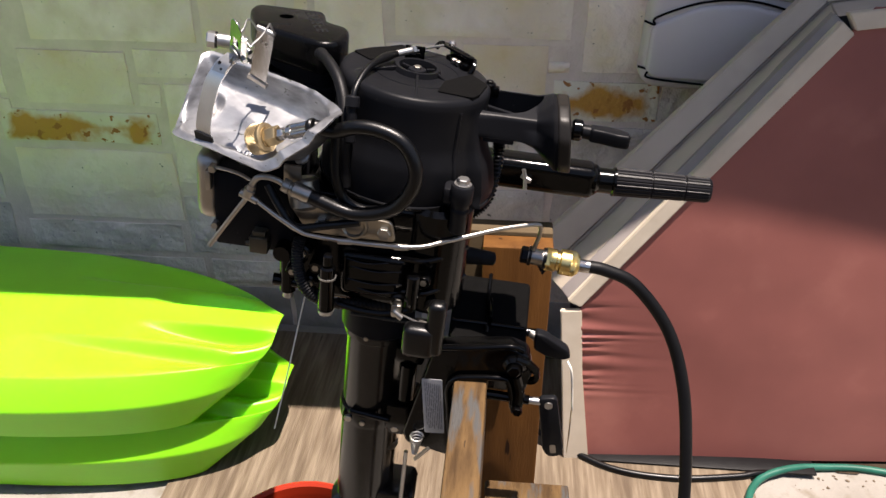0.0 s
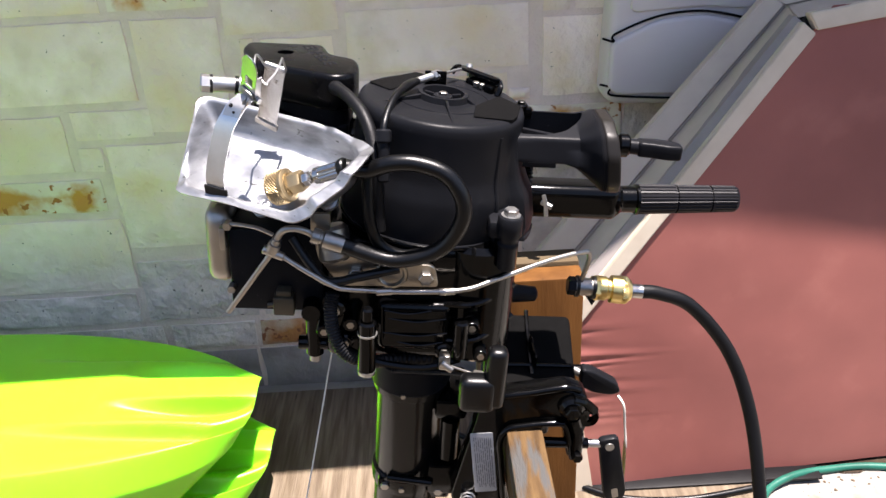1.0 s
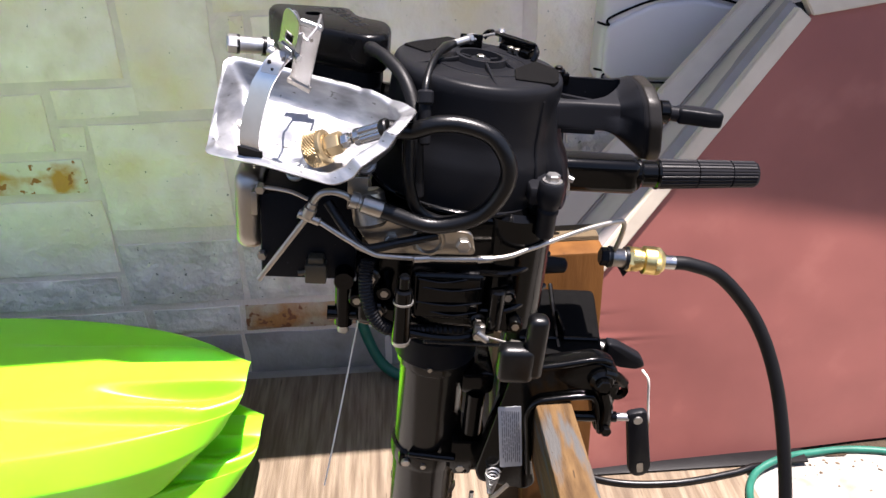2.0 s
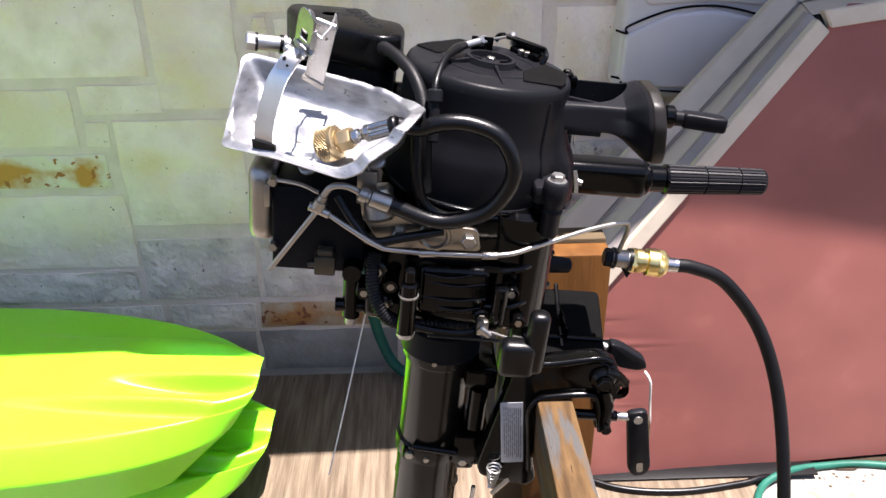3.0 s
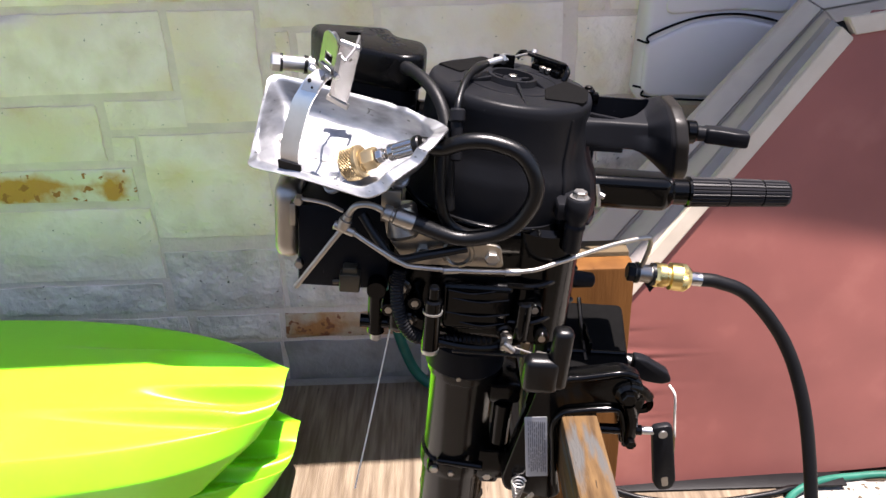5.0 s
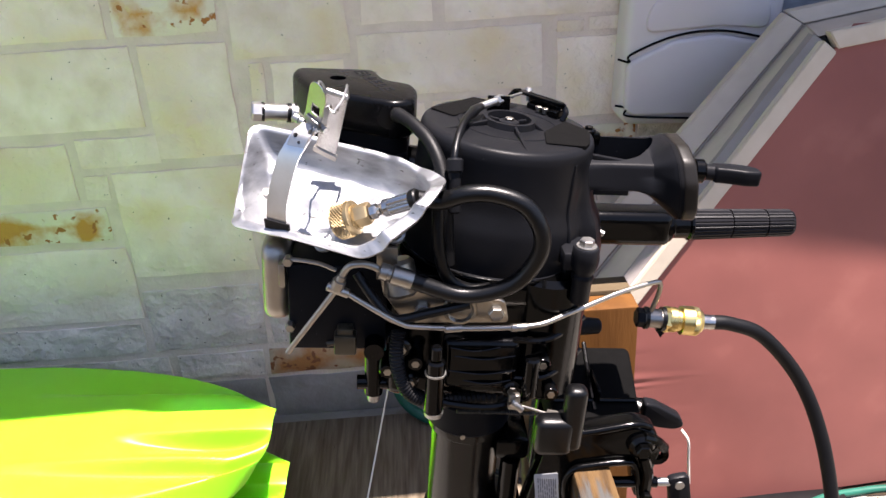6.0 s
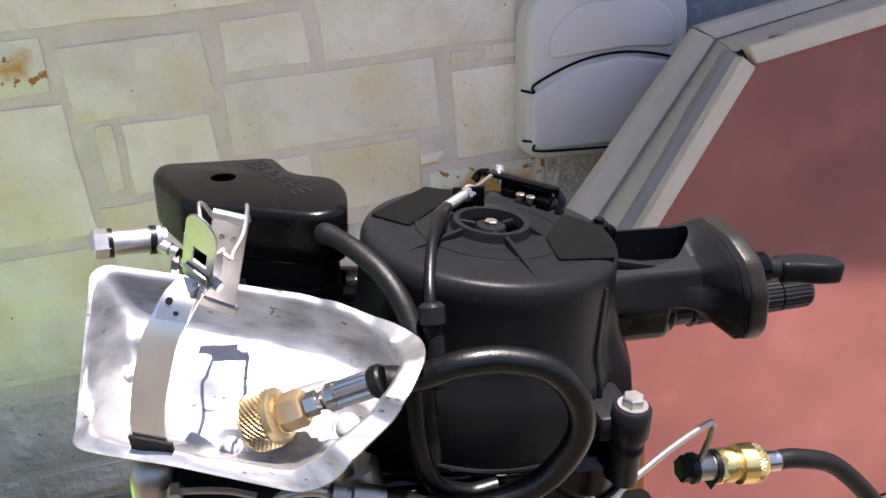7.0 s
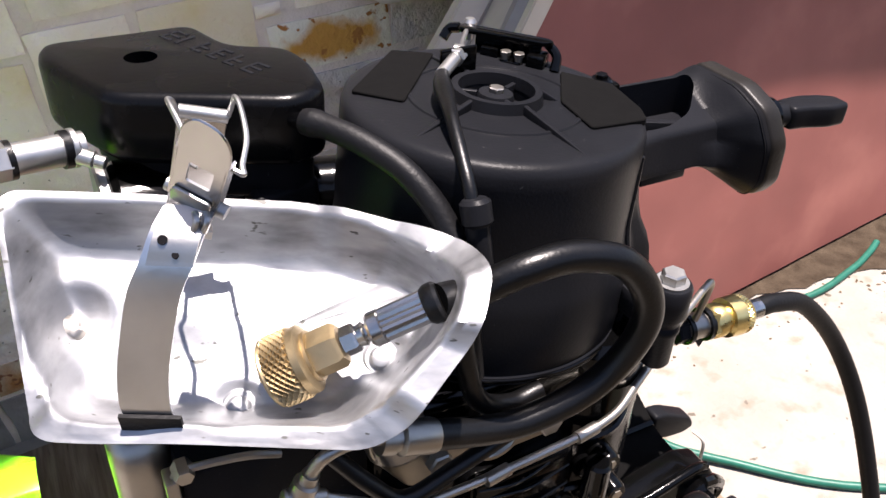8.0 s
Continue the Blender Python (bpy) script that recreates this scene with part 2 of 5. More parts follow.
def turned(p, q, profile, n=32):
    """A lathe from p to q; profile of (share of the length, radius)."""
    m, d = along(p, q)
    return lathe([(0, profile[0][0] * d)] + [(r, s * d) for s, r in profile] + [(0, profile[-1][0] * d)], n, m)


def rod(p, q, r, r2=None, n=16, bev=0.0):
    m, d = along(p, q)
    r2 = r if r2 is None else r2
    if bev:
        prof = [(0, 0), (r - bev, 0), (r, bev), (r2, d - bev), (r2 - bev, d), (0, d)]
    else:
        prof = [(0, 0), (r, 0), (r2, d), (0, d)]
    return lathe(prof, n, m)


def hexnut(p, q, r):
    m, d = along(p, q)
    return lathe([(0, 0), (r, 0), (r, d * 0.85), (r * 0.86, d), (0, d)], 6, m)


def smooth_line(points, steps=8):
    p = [Vector(v) for v in points]
    p = [p[0] * 2 - p[1]] + p + [p[-1] * 2 - p[-2]]
    out = []
    for a, b, c, d in zip(p, p[1:], p[2:], p[3:]):
        for i in range(steps):
            t = i / steps
            out.append(0.5 * (2 * b + (c - a) * t + (2 * a - 5 * b + 4 * c - d) * t * t + (3 * b - a - 3 * c + d) * t ** 3))
    out.append(p[-2])
    return out


def tube(points, r, n=12, steps=8, radii=None):
    """A round bar along a smooth line through the points; steps=0 keeps the corners."""
    line = smooth_line(points, steps) if steps else [Vector(v) for v in points]
    b = bmesh.new()
    up = Vector((0.13, 0.31, 0.94))
    rings = []
    for i, c in enumerate(line):
        d = (line[min(i + 1, len(line) - 1)] - line[max(i - 1, 0)]).normalized()
        s = d.cross(up)
        s = s.normalized() if s.length > 1e-4 else d.orthogonal().normalized()
        up = s.cross(d)
        rad = radii(i / (len(line) - 1)) if radii else r
        rings.append([b.verts.new(c + rad * (math.cos(2 * math.pi * k / n) * s + math.sin(2 * math.pi * k / n) * up)) for k in range(n)])
    for a, c in zip(rings, rings[1:]):
        for k in range(n):
            b.faces.new((a[k], a[(k + 1) % n], c[(k + 1) % n], c[k]))
    b.faces.new(rings[0][::-1])
    b.faces.new(rings[-1])
    bmesh.ops.recalc_face_normals(b, faces=b.faces[:])
    return b


def prism(outline, z0, z1, bev=0.0, seg=3, m=None, inset_top=0.0):
    """A flat outline of (x, y) raised from z0 to z1 with rounded edges."""
    b = bmesh.new()
    lo = [b.verts.new((x, y, z0)) for x, y in outline]
    hi = [b.verts.new((x, y, z1)) for x, y in outline]
    k = len(outline)
    b.faces.new(lo[::-1])
    b.faces.new(hi)
    for i in range(k):
        b.faces.new((lo[i], lo[(i + 1) % k], hi[(i + 1) % k], hi[i]))
    bmesh.ops.recalc_face_normals(b, faces=b.faces[:])
    if bev:
        edges = [e for e in b.edges if abs(e.verts[0].co.z - e.verts[1].co.z) < 1e-6]
        bmesh.ops.bevel(b, geom=edges, offset=bev, segments=seg, profile=0.5, affect="EDGES", clamp_overlap=True)
    if m is not None:
        b.transform(m)
    return b


def rounded(points, r, n=4):
    """The outline with its corners rounded."""
    out, k = [], len(points)
    for i in range(k):
        a, b, c = (Vector(points[j % k]).to_2d() for j in (i - 1, i, i + 1))
        u, v = (a - b), (c - b)
        t = min(r, u.length * 0.45, v.length * 0.45)
        p, q = b + u.normalized() * t, b + v.normalized() * t
        for j in range(n + 1):
            s = j / n
            out.append(tuple((1 - s) ** 2 * p + 2 * s * (1 - s) * b + s * s * q))
    return out


# axes laid so that an outline of (x, z) is raised along -y, and one of (y, z) along x
XZ = Matrix(((1, 0, 0, 0), (0, 0, -1, 0), (0, 1, 0, 0), (0, 0, 0, 1)))
YZ = Matrix(((0, 0, 1, 0), (1, 0, 0, 0), (0, 1, 0, 0), (0, 0, 0, 1)))


def drilled(solid, tool):
    """The solid with the tool's shape cut out of it."""
    obs = []
    for b in (solid, tool):
        me = bpy.data.meshes.new("tmp")
        b.to_mesh(me)
        b.free()
        obs.append(new("tmp", me))
    cut = obs[0].modifiers.new("cut", "BOOLEAN")
    cut.operation, cut.object = "DIFFERENCE", obs[1]
    bpy.context.view_layer.update()
    me = bpy.data.meshes.new_from_object(obs[0].evaluated_get(bpy.context.evaluated_depsgraph_get()))
    out = bmesh.new()
    out.from_mesh(me)
    bpy.data.meshes.remove(me)
    for ob in obs:
        data = ob.data
        bpy.data.objects.remove(ob)
        bpy.data.meshes.remove(data)
    return out


def part(name, bm, material, parent=None, label="", sharp=35):
    me = bpy.data.meshes.new(name)
    bm.to_mesh(me)
    bm.free()
    me.materials.append(material)
    me.polygons.foreach_set("use_smooth", [True] * len(me.polygons))
    me.set_sharp_from_angle(angle=radians(sharp))
    ob = new(name, me)
    if parent:
        ob.parent = parent
    return tagged(ob, label)


def thing(name, label, category, m=None, group=""):
    ob = new(name)
    ob.empty_display_size = 0.05
    if m is not None:
        ob.matrix_world = m
    return tagged(ob, label, category, group)


# ---- setting ----
SLAB_Y = 0.25
def ground_mesh():
    b = bmesh.new()
    for x, y in ((-400, -400), (400, -400), (400, 400), (-400, 400)):
        b.verts.new((x, y, 0))
    b.faces.new(b.verts[:])
    return b


# Ground past the slab is unseen; its dark brown is set to cut bounce.
tagged(part("ground", ground_mesh(), FARGROUND), "dark brown ground out of view round the slab", "ground", kind="structure")
tagged(part("pavement", box(-3.2, 3.4, SLAB_Y, 2.5, -0.1, 0.003, 0.002), CONCRETE), "pale sunlit dusty concrete slab", "pavement", kind="structure")
WALL_Y = 2.5
wall = tagged(part("wall_north", box(-5, 5, WALL_Y, WALL_Y + 0.25, 0, 2.75, 0), MORTAR), "cream limestone house wall with wide mortar joints", "wall", kind="structure")
# Unseen dark wall added behind the camera to dim reflections and sky fill.
tagged(part("wall_south", box(-6, 6, -4.2, -4.0, 0, 2.5, 0.01), SCREENWALL), "plain dark wall added out of view to dim reflections", "wall", kind="structure")
# Eave is out of view, added to keep the wall and upper panel shaded.
EDGE = 1.94  # the edge is slanted to fit the shade line it casts
tagged(part("eave", prism([(-5, EDGE - 0.14), (5, EDGE + 0.14), (5, 2.9), (-5, 2.9)], 2.75, 2.9, 0.005), SOFFIT), "roof eave assumed out of view, casting the shade line", "eave", kind="structure")


# a plywood sheet lies on the concrete below the motor
tagged(part("plywood_sheet", box(-0.86, 0.825, 0.85, 2.44, 0.003, 0.016, 0.002), PLY), "weathered plywood sheet lying on the concrete ground", "plywood")


# bare soil along the foot of the wall
b = bmesh.new()
rs_ = random.Random(3)
near = []
for i in range(60):
    x = 0.845 + 0.05 * i
    near.append(b.verts.new((x, 1.93 - 0.22 * max(0.0, min(x, 2.1) - 1.42) + rs_.uniform(-0.018, 0.018), 0.007)))
far = [b.verts.new((v.co.x, 2.5, 0.007)) for v in near]
for i in range(59):
    b.faces.new((near[i], near[i + 1], far[i + 1], far[i]))
tagged(part("soil_strip", b, SOIL), "dry dark soil along the foot of the wall", "soil", kind="structure")


# crumbs of soil and dead leaf scattered over the slab beside the strip
b = bmesh.new()
rc_ = random.Random(21)
for i in range(110):
    x, y = rc_.uniform(0.95, 2.4), 1.93 - abs(rc_.gauss(0, 0.07))
    y -= 0.22 * max(0.0, min(x, 2.1) - 1.42)
    r = rc_.uniform(0.0016, 0.0048)
    flat_ = rc_.uniform(0.3, 0.8)
    g = bmesh.ops.create_icosphere(b, subdivisions=1, radius=r, matrix=Matrix.Translation((x, y, 0.003 + r * flat_ * 0.6)) @ Matrix.Rotation(rc_.uniform(0, 6.3), 4, "Z") @ Matrix.Diagonal((rc_.uniform(0.8, 2.2), 1, flat_, 1)))
    for v in g["verts"]:
        v.co += Vector((rc_.uniform(-1, 1), rc_.uniform(-1, 1), rc_.uniform(-0.4, 0.4))) * r * 0.3
tagged(part("soil_crumbs", b, CRUMB), "brown crumbs of soil and dead leaf on the slab", "soil", kind="stuff")


# ---- kayaks ----
COLS = 260


def kayak_hull(x_tip, y_mid, z0, z1):
    """An upturned hull lofted from its blunt bow along -x: raked flat sides, a steep chine face and strakes that run to the bow."""
    b = bmesh.new()
    stations = [0.0, 0.006, 0.014, 0.025] + [0.04 + 0.018 * i for i in range(48)] + [0.95, 1.1, 1.5, 2.0, 2.5, 2.8, 2.95, 3.05]
    rings = []
    top, rake = 0.86, 0.14

    def wide(e):
        return 0.118 + 0.29 * (1 - math.exp(-e / 0.36))

    for d in stations:
        e = min(d, 3.05 - d)
        w = wide(e)
        mid = y_mid + 0.05 * min(d, 0.7)
        drop = 0.003 * math.exp(-e / 0.05)
        bow = math.exp(-e / 0.17)
        steep = 0.022 + 0.050 * (1 - math.exp(-e / 0.13))
        back = rake * math.exp(-e / 0.8)
        ring = []
        for k in range(COLS + 1):
            u = -1 + 2 * k / COLS
            a = abs(u)
            side = u / a if a else 0
            if a > 0.86:
                # flat side drawn in towards its foot and raked back at the bow
                s = (1 - a) / 0.14
                y = side * (w * s + 0.93 * wide(e + back) * (1 - s))
                z = z0 + (z1 - 0.036 - 0.050 * bow - steep - drop - z0) * s
                x = x_tip - d - back * (1 - s) - 0.070 * math.exp(-e / 0.10)
            else:
                s = a / 0.86
                y = side * s * w
                x = x_tip - d - 0.070 * s ** 4.5 * math.exp(-e / 0.10)
                z = z1 - drop - 0.036 * s * s - 0.050 * bow * s ** 2.6
                if s > top:
                    z -= steep * ((s - top) / (1 - top)) ** 1.15
                # two strakes step down towards the side behind the bow and run out aft
                c1 = min(0.32, 0.040 / w)
                c2 = min(0.70, 0.130 / w)
                for c, nxt, reach, deep in ((c1, c2, 0.40, 0.050), (c2, top, 0.70, 0.034)):
                    t = (e - 0.004) / reach
                    if 0 < t < 1 and c < s < nxt:
                        leaf = deep * math.sin(math.pi * t ** 0.62)
                        step = min(0.10, (nxt - c) * 0.5)
                        g = (s - c) / step if s < c + step else (nxt - s) / (nxt - c - step)
                        z -= leaf * g * g * (3 - 2 * g)
            ring.append(b.verts.new((x, mid + y, z)))
        rings.append(ring)
    for a, c in zip(rings, rings[1:]):
        for k in range(COLS):
            b.faces.new((a[k], a[k + 1], c[k + 1], c[k]))
        b.faces.new((a[0], c[0], c[COLS], a[COLS]))
    b.faces.new(rings[0])
    b.faces.new(rings[-1][::-1])
    bmesh.ops.recalc_face_normals(b, faces=b.faces[:])
    long = [e for e in b.edges if e.calc_face_angle(0) > radians(30)]
    bmesh.ops.bevel(b, geom=long, offset=0.004, segments=2, affect="EDGES", clamp_overlap=True)
    return b


for tip, ym, lo, hi, words in ((-0.545, 1.945, 0.022, 0.236, "lime green plastic kayak lying on the ground, under another"),
                               (-0.553, 1.932, 0.222, 0.434, "lime green plastic kayak lying on top of another")):
    boat = thing("kayak", words, "kayak", Matrix.Translation((tip - 1.5, 2.0, lo)), "stacked kayaks")
    b = kayak_hull(tip, ym, lo, hi)
    b.transform(Matrix.Translation((1.5 - tip, -2.0, -lo)))
    part("hull", b, KAYAK, boat, "", 40)
    for d in (0.23, 0.62):
        y = ym + 0.05 * min(d, 0.7) - 0.95 * (0.118 + 0.29 * (1 - math.exp(-(d - 0.05) / 0.36)))
        b = lathe([(0, -0.004), (0.0045, -0.004), (0.004, 0.004), (0, 0.005)], 14, Matrix.Translation((1.5 - d, y - 2.0, (hi - lo) * 0.42)) @ Matrix.Rotation(radians(100), 4, "X"))
        part("rivet", b, ZINC, boat, "small pale rivet")


# ---- leaning panel ----
def on_panel(x, s, off=0.0):
    """A place on the leaning sheet: x along the wall, s its height, off metres in front of it."""
    return Vector((x, 1.878 + 0.065 * x + 0.148 * s - off, s + 0.148 * off))


def slab(corners, front, back):
    b = bmesh.new()
    f = [b.verts.new(on_panel(x, s, front)) for x, s in corners]
    k = [b.verts.new(on_panel(x, s, back)) for x, s in corners]
    n = len(corners)
    b.faces.new(f)
    b.faces.new(k[::-1])
    for i in range(n):
        b.faces.new((f[i], k[i], k[(i + 1) % n], f[(i + 1) % n]))
    bmesh.ops.recalc_face_normals(b, faces=b.faces[:])
    bmesh.ops.bevel(b, geom=b.edges[:], offset=0.003, segments=2, affect="EDGES", clamp_overlap=True)
    return b


def sheet():
    """The taut maroon sheet, gathered in small pleats along its lower left edge."""
    b = bmesh.new()
    nx, nz = 110, 170
    grid = []
    for j in range(nz + 1):
        s = 0.05 + 0.47 * j / 120 if j <= 120 else 0.52 + 0.79 * (j - 120) / 50
        left = 0.345 - 0.11 * s if s < 0.5 else 0.29 + (s - 0.5) * 0.79
        row = []
        for i in range(nx + 1):
            x = left + (2.75 - left) * (i / nx) ** 1.6
            q = x - left
            pleat = 0.0042 * math.sin(s * 210 + 2.5 * math.sin(s * 47) + q * 9) * math.exp(-(q / (0.075 + 0.04 * math.sin(s * 61))) ** 1.3) * math.exp(-((s - 0.40) / 0.13) ** 2)
            sag = 0.004 * noise.noise((x * 2.2, s * 2.2, 0.4)) + 0.0015 * noise.noise((x * 8, s * 8, 1.4))
            low = 0.032 * max(0.0, 1 - (s - 0.05) / 0.1)
            row.append(b.verts.new(on_panel(x, s - low, pleat + sag)))
        grid.append(row)
    for j in range(nz):
        for i in range(nx):
            b.faces.new((grid[j][i], grid[j][i + 1], grid[j + 1][i + 1], grid[j + 1][i]))
    bmesh.ops.recalc_face_normals(b, faces=b.faces[:])
    return b


panel = thing("leaning_panel", "large maroon vinyl panel, beige binding, grey rim, leaning on wall", "panel", Matrix.Translation((1.2, 1.96, 0)))


def panel_part(name, bm, material, label=""):
    bm.transform(Matrix.Translation((-1.2, -1.96, 0)))
    return part(name, bm, material, panel, label)


panel_part("sheet", sheet(), MAROON)
# Near-black strip laid where shade falls below the sheet.
panel_part("bottom_strip", box(0.34, 1.02, 1.884, 1.938, 0.0168, 0.024, 0.002), MATTHOSE, "near-black strip standing in for shade under the lower edge")
panel_part("binding", slab([(0.258, 0.530), (0.296, 0.512), (0.893, 1.247), (0.857, 1.277)], 0.008, -0.02), BINDING, "beige binding strip along the slanted edge")
panel_part("binding", slab([(0.892, 1.255), (2.75, 1.47), (2.75, 1.535), (0.868, 1.296)], 0.012, -0.02), BINDING, "beige binding strip along the top")
panel_part("binding", slab([(0.283, 0.01), (0.360, 0.0), (0.318, 0.299), (0.300, 0.503), (0.241, 0.500)], 0.007, -0.012), BINDING, "pale binding strip beside the pleats")


def rim_face(a, off_a, b, off_b, thick=0.03):
    """A sloping face of the rim between two lines of (x, s), each at its own depth behind the sheet."""
    b_ = bmesh.new()
    pa, pb = [on_panel(x, s, -off_a) for x, s in a], [on_panel(x, s, -off_b) for x, s in b]
    back = Vector((0, thick, 0))
    n = 14
    rows = []
    for line in (pa, pb, [v + back for v in pb], [v + back for v in pa]):
        rows.append([b_.verts.new(line[0] + (line[1] - line[0]) * i / n) for i in range(n + 1)])
    for r in range(4):
        p, q = rows[r], rows[(r + 1) % 4]
        for i in range(n):
            b_.faces.new((p[i], p[i + 1], q[i + 1], q[i]))
    for i in (0, n):
        b_.faces.new([r[i] for r in rows])
    for v in b_.verts:
        v.co.y += 0.003 * noise.noise(v.co * 4)
    bmesh.ops.recalc_face_normals(b_, faces=b_.faces[:])
    long = [e for e in b_.edges if e.calc_face_angle(0) > radians(50)]
    bmesh.ops.bevel(b_, geom=long, offset=0.003, segments=2, affect="EDGES", clamp_overlap=True)
    return b_


# The step and the groove take darker colours that paint the rim's shade.
panel_part("rim", rim_face([(0.262, 0.527), (0.868, 1.270)], 0.006, [(0.240, 0.548), (0.850, 1.290)], 0.029), SHADERIM, "rim step coloured darker for the shade beside the binding")
panel_part("rim", rim_face([(0.243, 0.545), (0.853, 1.288)], 0.028, [(0.205, 0.565), (0.858, 1.306)], 0.084), GREYRIM, "weathered grey inner rim")
panel_part("rim", rim_face([(0.204, 0.566), (0.857, 1.307)], 0.094, [(0.196, 0.575), (0.850, 1.314)], 0.096), DARKRIM, "rim groove with its shade put into the colour")
panel_part("rim", rim_face([(0.195, 0.576), (0.849, 1.312)], 0.088, [(0.139, 0.624), (0.811, 1.337)], 0.108), GREYRIM, "weathered grey outer rim")
panel_part("rim", rim_face([(0.856, 1.284), (2.75, 1.53)], 0.022, [(0.858, 1.308), (2.75, 1.545)], 0.086), GREYRIM)
panel_part("rim", rim_face([(0.850, 1.311), (2.75, 1.546)], 0.087, [(0.812, 1.340), (2.75, 1.575)], 0.110), GREYRIM)
# Slab added behind the sheet, its colour standing in for deep shade.
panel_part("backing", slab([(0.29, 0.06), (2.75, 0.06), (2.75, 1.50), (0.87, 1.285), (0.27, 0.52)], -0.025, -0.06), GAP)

# ---- stand ----
stand = thing("motor_stand", "home-made wooden stand with a weathered rail that carries the motor", "stand", Matrix.Translation((0.05, 0.9, 0.014)))


def stand_part(name, bm, material, label=""):
    bm.transform(Matrix.Translation((-0.05, -0.9, -0.014)))
    return part(name, bm, material, stand, label)


stand_part("rail", box(0.02, 0.063, 0.50, 1.13, 1.015, 1.108, 0.004), WOOD, "weathered wooden rail, grey stained")
stand_part("post", box(0.0, 0.15, 1.170, 1.208, 0.6, 1.19, 0.003), PALEWOOD, "pale wooden board")
stand_part("post", box(0.045, 0.15, 1.13, 1.168, 0.014, 1.185, 0.003), BOARD, "orange-brown upright board")
stand_part("post", box(0.064, 0.155, 0.52, 0.558, 0.014, 1.06, 0.003), BOARD)
stand_part("foot", box(0.03, 0.068, 0.45, 1.50, 0.014, 0.10, 0.003), WOOD)
stand_part("cross_piece", box(0.064, 0.20, 0.96, 1.05, 0.70, 0.79, 0.004), WOOD)


# ---- outboard motor ----
TILT_M = pose(-0.033, 1.01, 1.496, 0, 6, 0)
DROP = 0.95
motor = thing("outboard_motor", "black outboard motor with its hood off, clamped to a wooden stand", "outboard motor", TILT_M @ Matrix.Translation((0, 0, -DROP)))


def mp(name, bm, material, parent=None, label="", sharp=35):
    bm.transform(Matrix.Translation((0, 0, DROP)))
    return part(name, bm, material, parent or motor, label, sharp)


# flywheel cover: its flat top leans a little more than the engine
LEAN = Matrix.Rotation(radians(4.0), 4, "Y")


def cp(name, bm, material, parent=None, label="", sharp=35):
    bm.transform(LEAN)
    return mp(name, bm, material, parent, label, sharp)


def lobed(b):
    """The cover swells into a flat-faced lobe that widens downwards on the tiller side."""
    for v in b.verts:
        ang = math.degrees(math.atan2(v.co.y, v.co.x))
        w = max(0.0, min(1.0, (17 - abs(ang + 19)) / 7))
        w = w * w * (3 - 2 * w)
        r = math.hypot(v.co.x, v.co.y)
        if w and r > 0.07:
            k = 1 + w * 0.019 * max(0.0, min(1.0, (-0.030 - v.co.z) / 0.09)) / r
            v.co.x, v.co.y = v.co.x * k, v.co.y * k
    return b


cover = cp("flywheel_cover", lobed(lathe([(0, -0.0145), (0.0212, -0.0145), (0.0216, -0.008), (0.0285, -0.007), (0.032, -0.0075), (0.055, -0.0075), (0.080, -0.0078), (0.0846, -0.0085), (0.0876, -0.0108), (0.0892, -0.0150), (0.0895, -0.022), (0.0895, -0.032),
                                    (0.0905, -0.066), (0.092, -0.076), (0.096, -0.086), (0.098, -0.096), (0.099, -0.122), (0.0985, -0.134), (0.1005, -0.136), (0.1005, -0.139), (0.09, -0.14), (0, -0.14)], 160)), BLACK,
           None, "matt black plastic flywheel cover")
cp("hub_ring", lathe([(0.0215, -0.008), (0.0225, -0.001), (0.0265, -0.001), (0.0285, -0.008)], 48), BLACK, cover)
cp("hub_ring", lathe([(0.0, -0.004), (0.006, -0.004), (0.010, -0.0045), (0.011, -0.0072), (0.0112, -0.0146), (0.0, -0.0146)], 32), BLACK, cover)
cp("nut", hexnut((0, 0, -0.005), (0, 0, -0.001), 0.0048), DULLSTEEL, cover)
cp("edge_bead", lathe([(0.0995 + 0.0016 * math.cos(i * math.pi / 5), -0.1365 + 0.0016 * math.sin(i * math.pi / 5)) for i in range(11)], 96), GLOSSBLACK, cover)
for ang, r0, r1 in ((-84, 0.027, 0.074), (207, 0.027, 0.072), (-20, 0.027, 0.032), (95, 0.027, 0.07), (30, 0.011, 0.022), (150, 0.011, 0.022), (270, 0.011, 0.022)):
    b = prism([(r0, -0.015), (r1 + 0.006, -0.015), (r1 + 0.006, -0.0078), (r0, -0.0018)] if r0 > 0.02 else [(r0, -0.0146), (r1, -0.0146), (r1, -0.0045), (r0, -0.0045)], -0.0015, 0.0015, 0.0006, 2, XZ)
    b.transform(Matrix.Rotation(radians(ang), 4, "Z"))
    cp("rib", b, BLACK, cover)
b = lathe([(0.049, -0.0078), (0.050, -0.0066), (0.052, -0.0066), (0.053, -0.0080)], 96)
cp("ring_line", b, BLACK, cover)
for pts in (((-0.080, 0.025), (-0.0565, 0.0045), (-0.004, 0.071), (-0.029, 0.082)), ((0.034, -0.018), (0.0295, -0.0545), (0.0695, -0.0535), (0.0765, -0.0395), (0.084, -0.002), (0.063, 0.0245))):
    cp("grip_patch", prism(rounded(pts, 0.003), -0.010, -0.0058, 0.0005, 1), PATCH, cover, "rough black patch")
for ang in (-48,):
    b = tube([(0.0885, 0, -0.022), (0.0895, 0, -0.045), (0.0905, 0, -0.066), (0.0935, 0, -0.080), (0.0985, 0, -0.098), (0.100, 0, -0.134)], 0.0024, 8)
    b.transform(Matrix.Rotation(radians(ang), 4, "Z"))
    cp("rib", b, BLACK, cover)

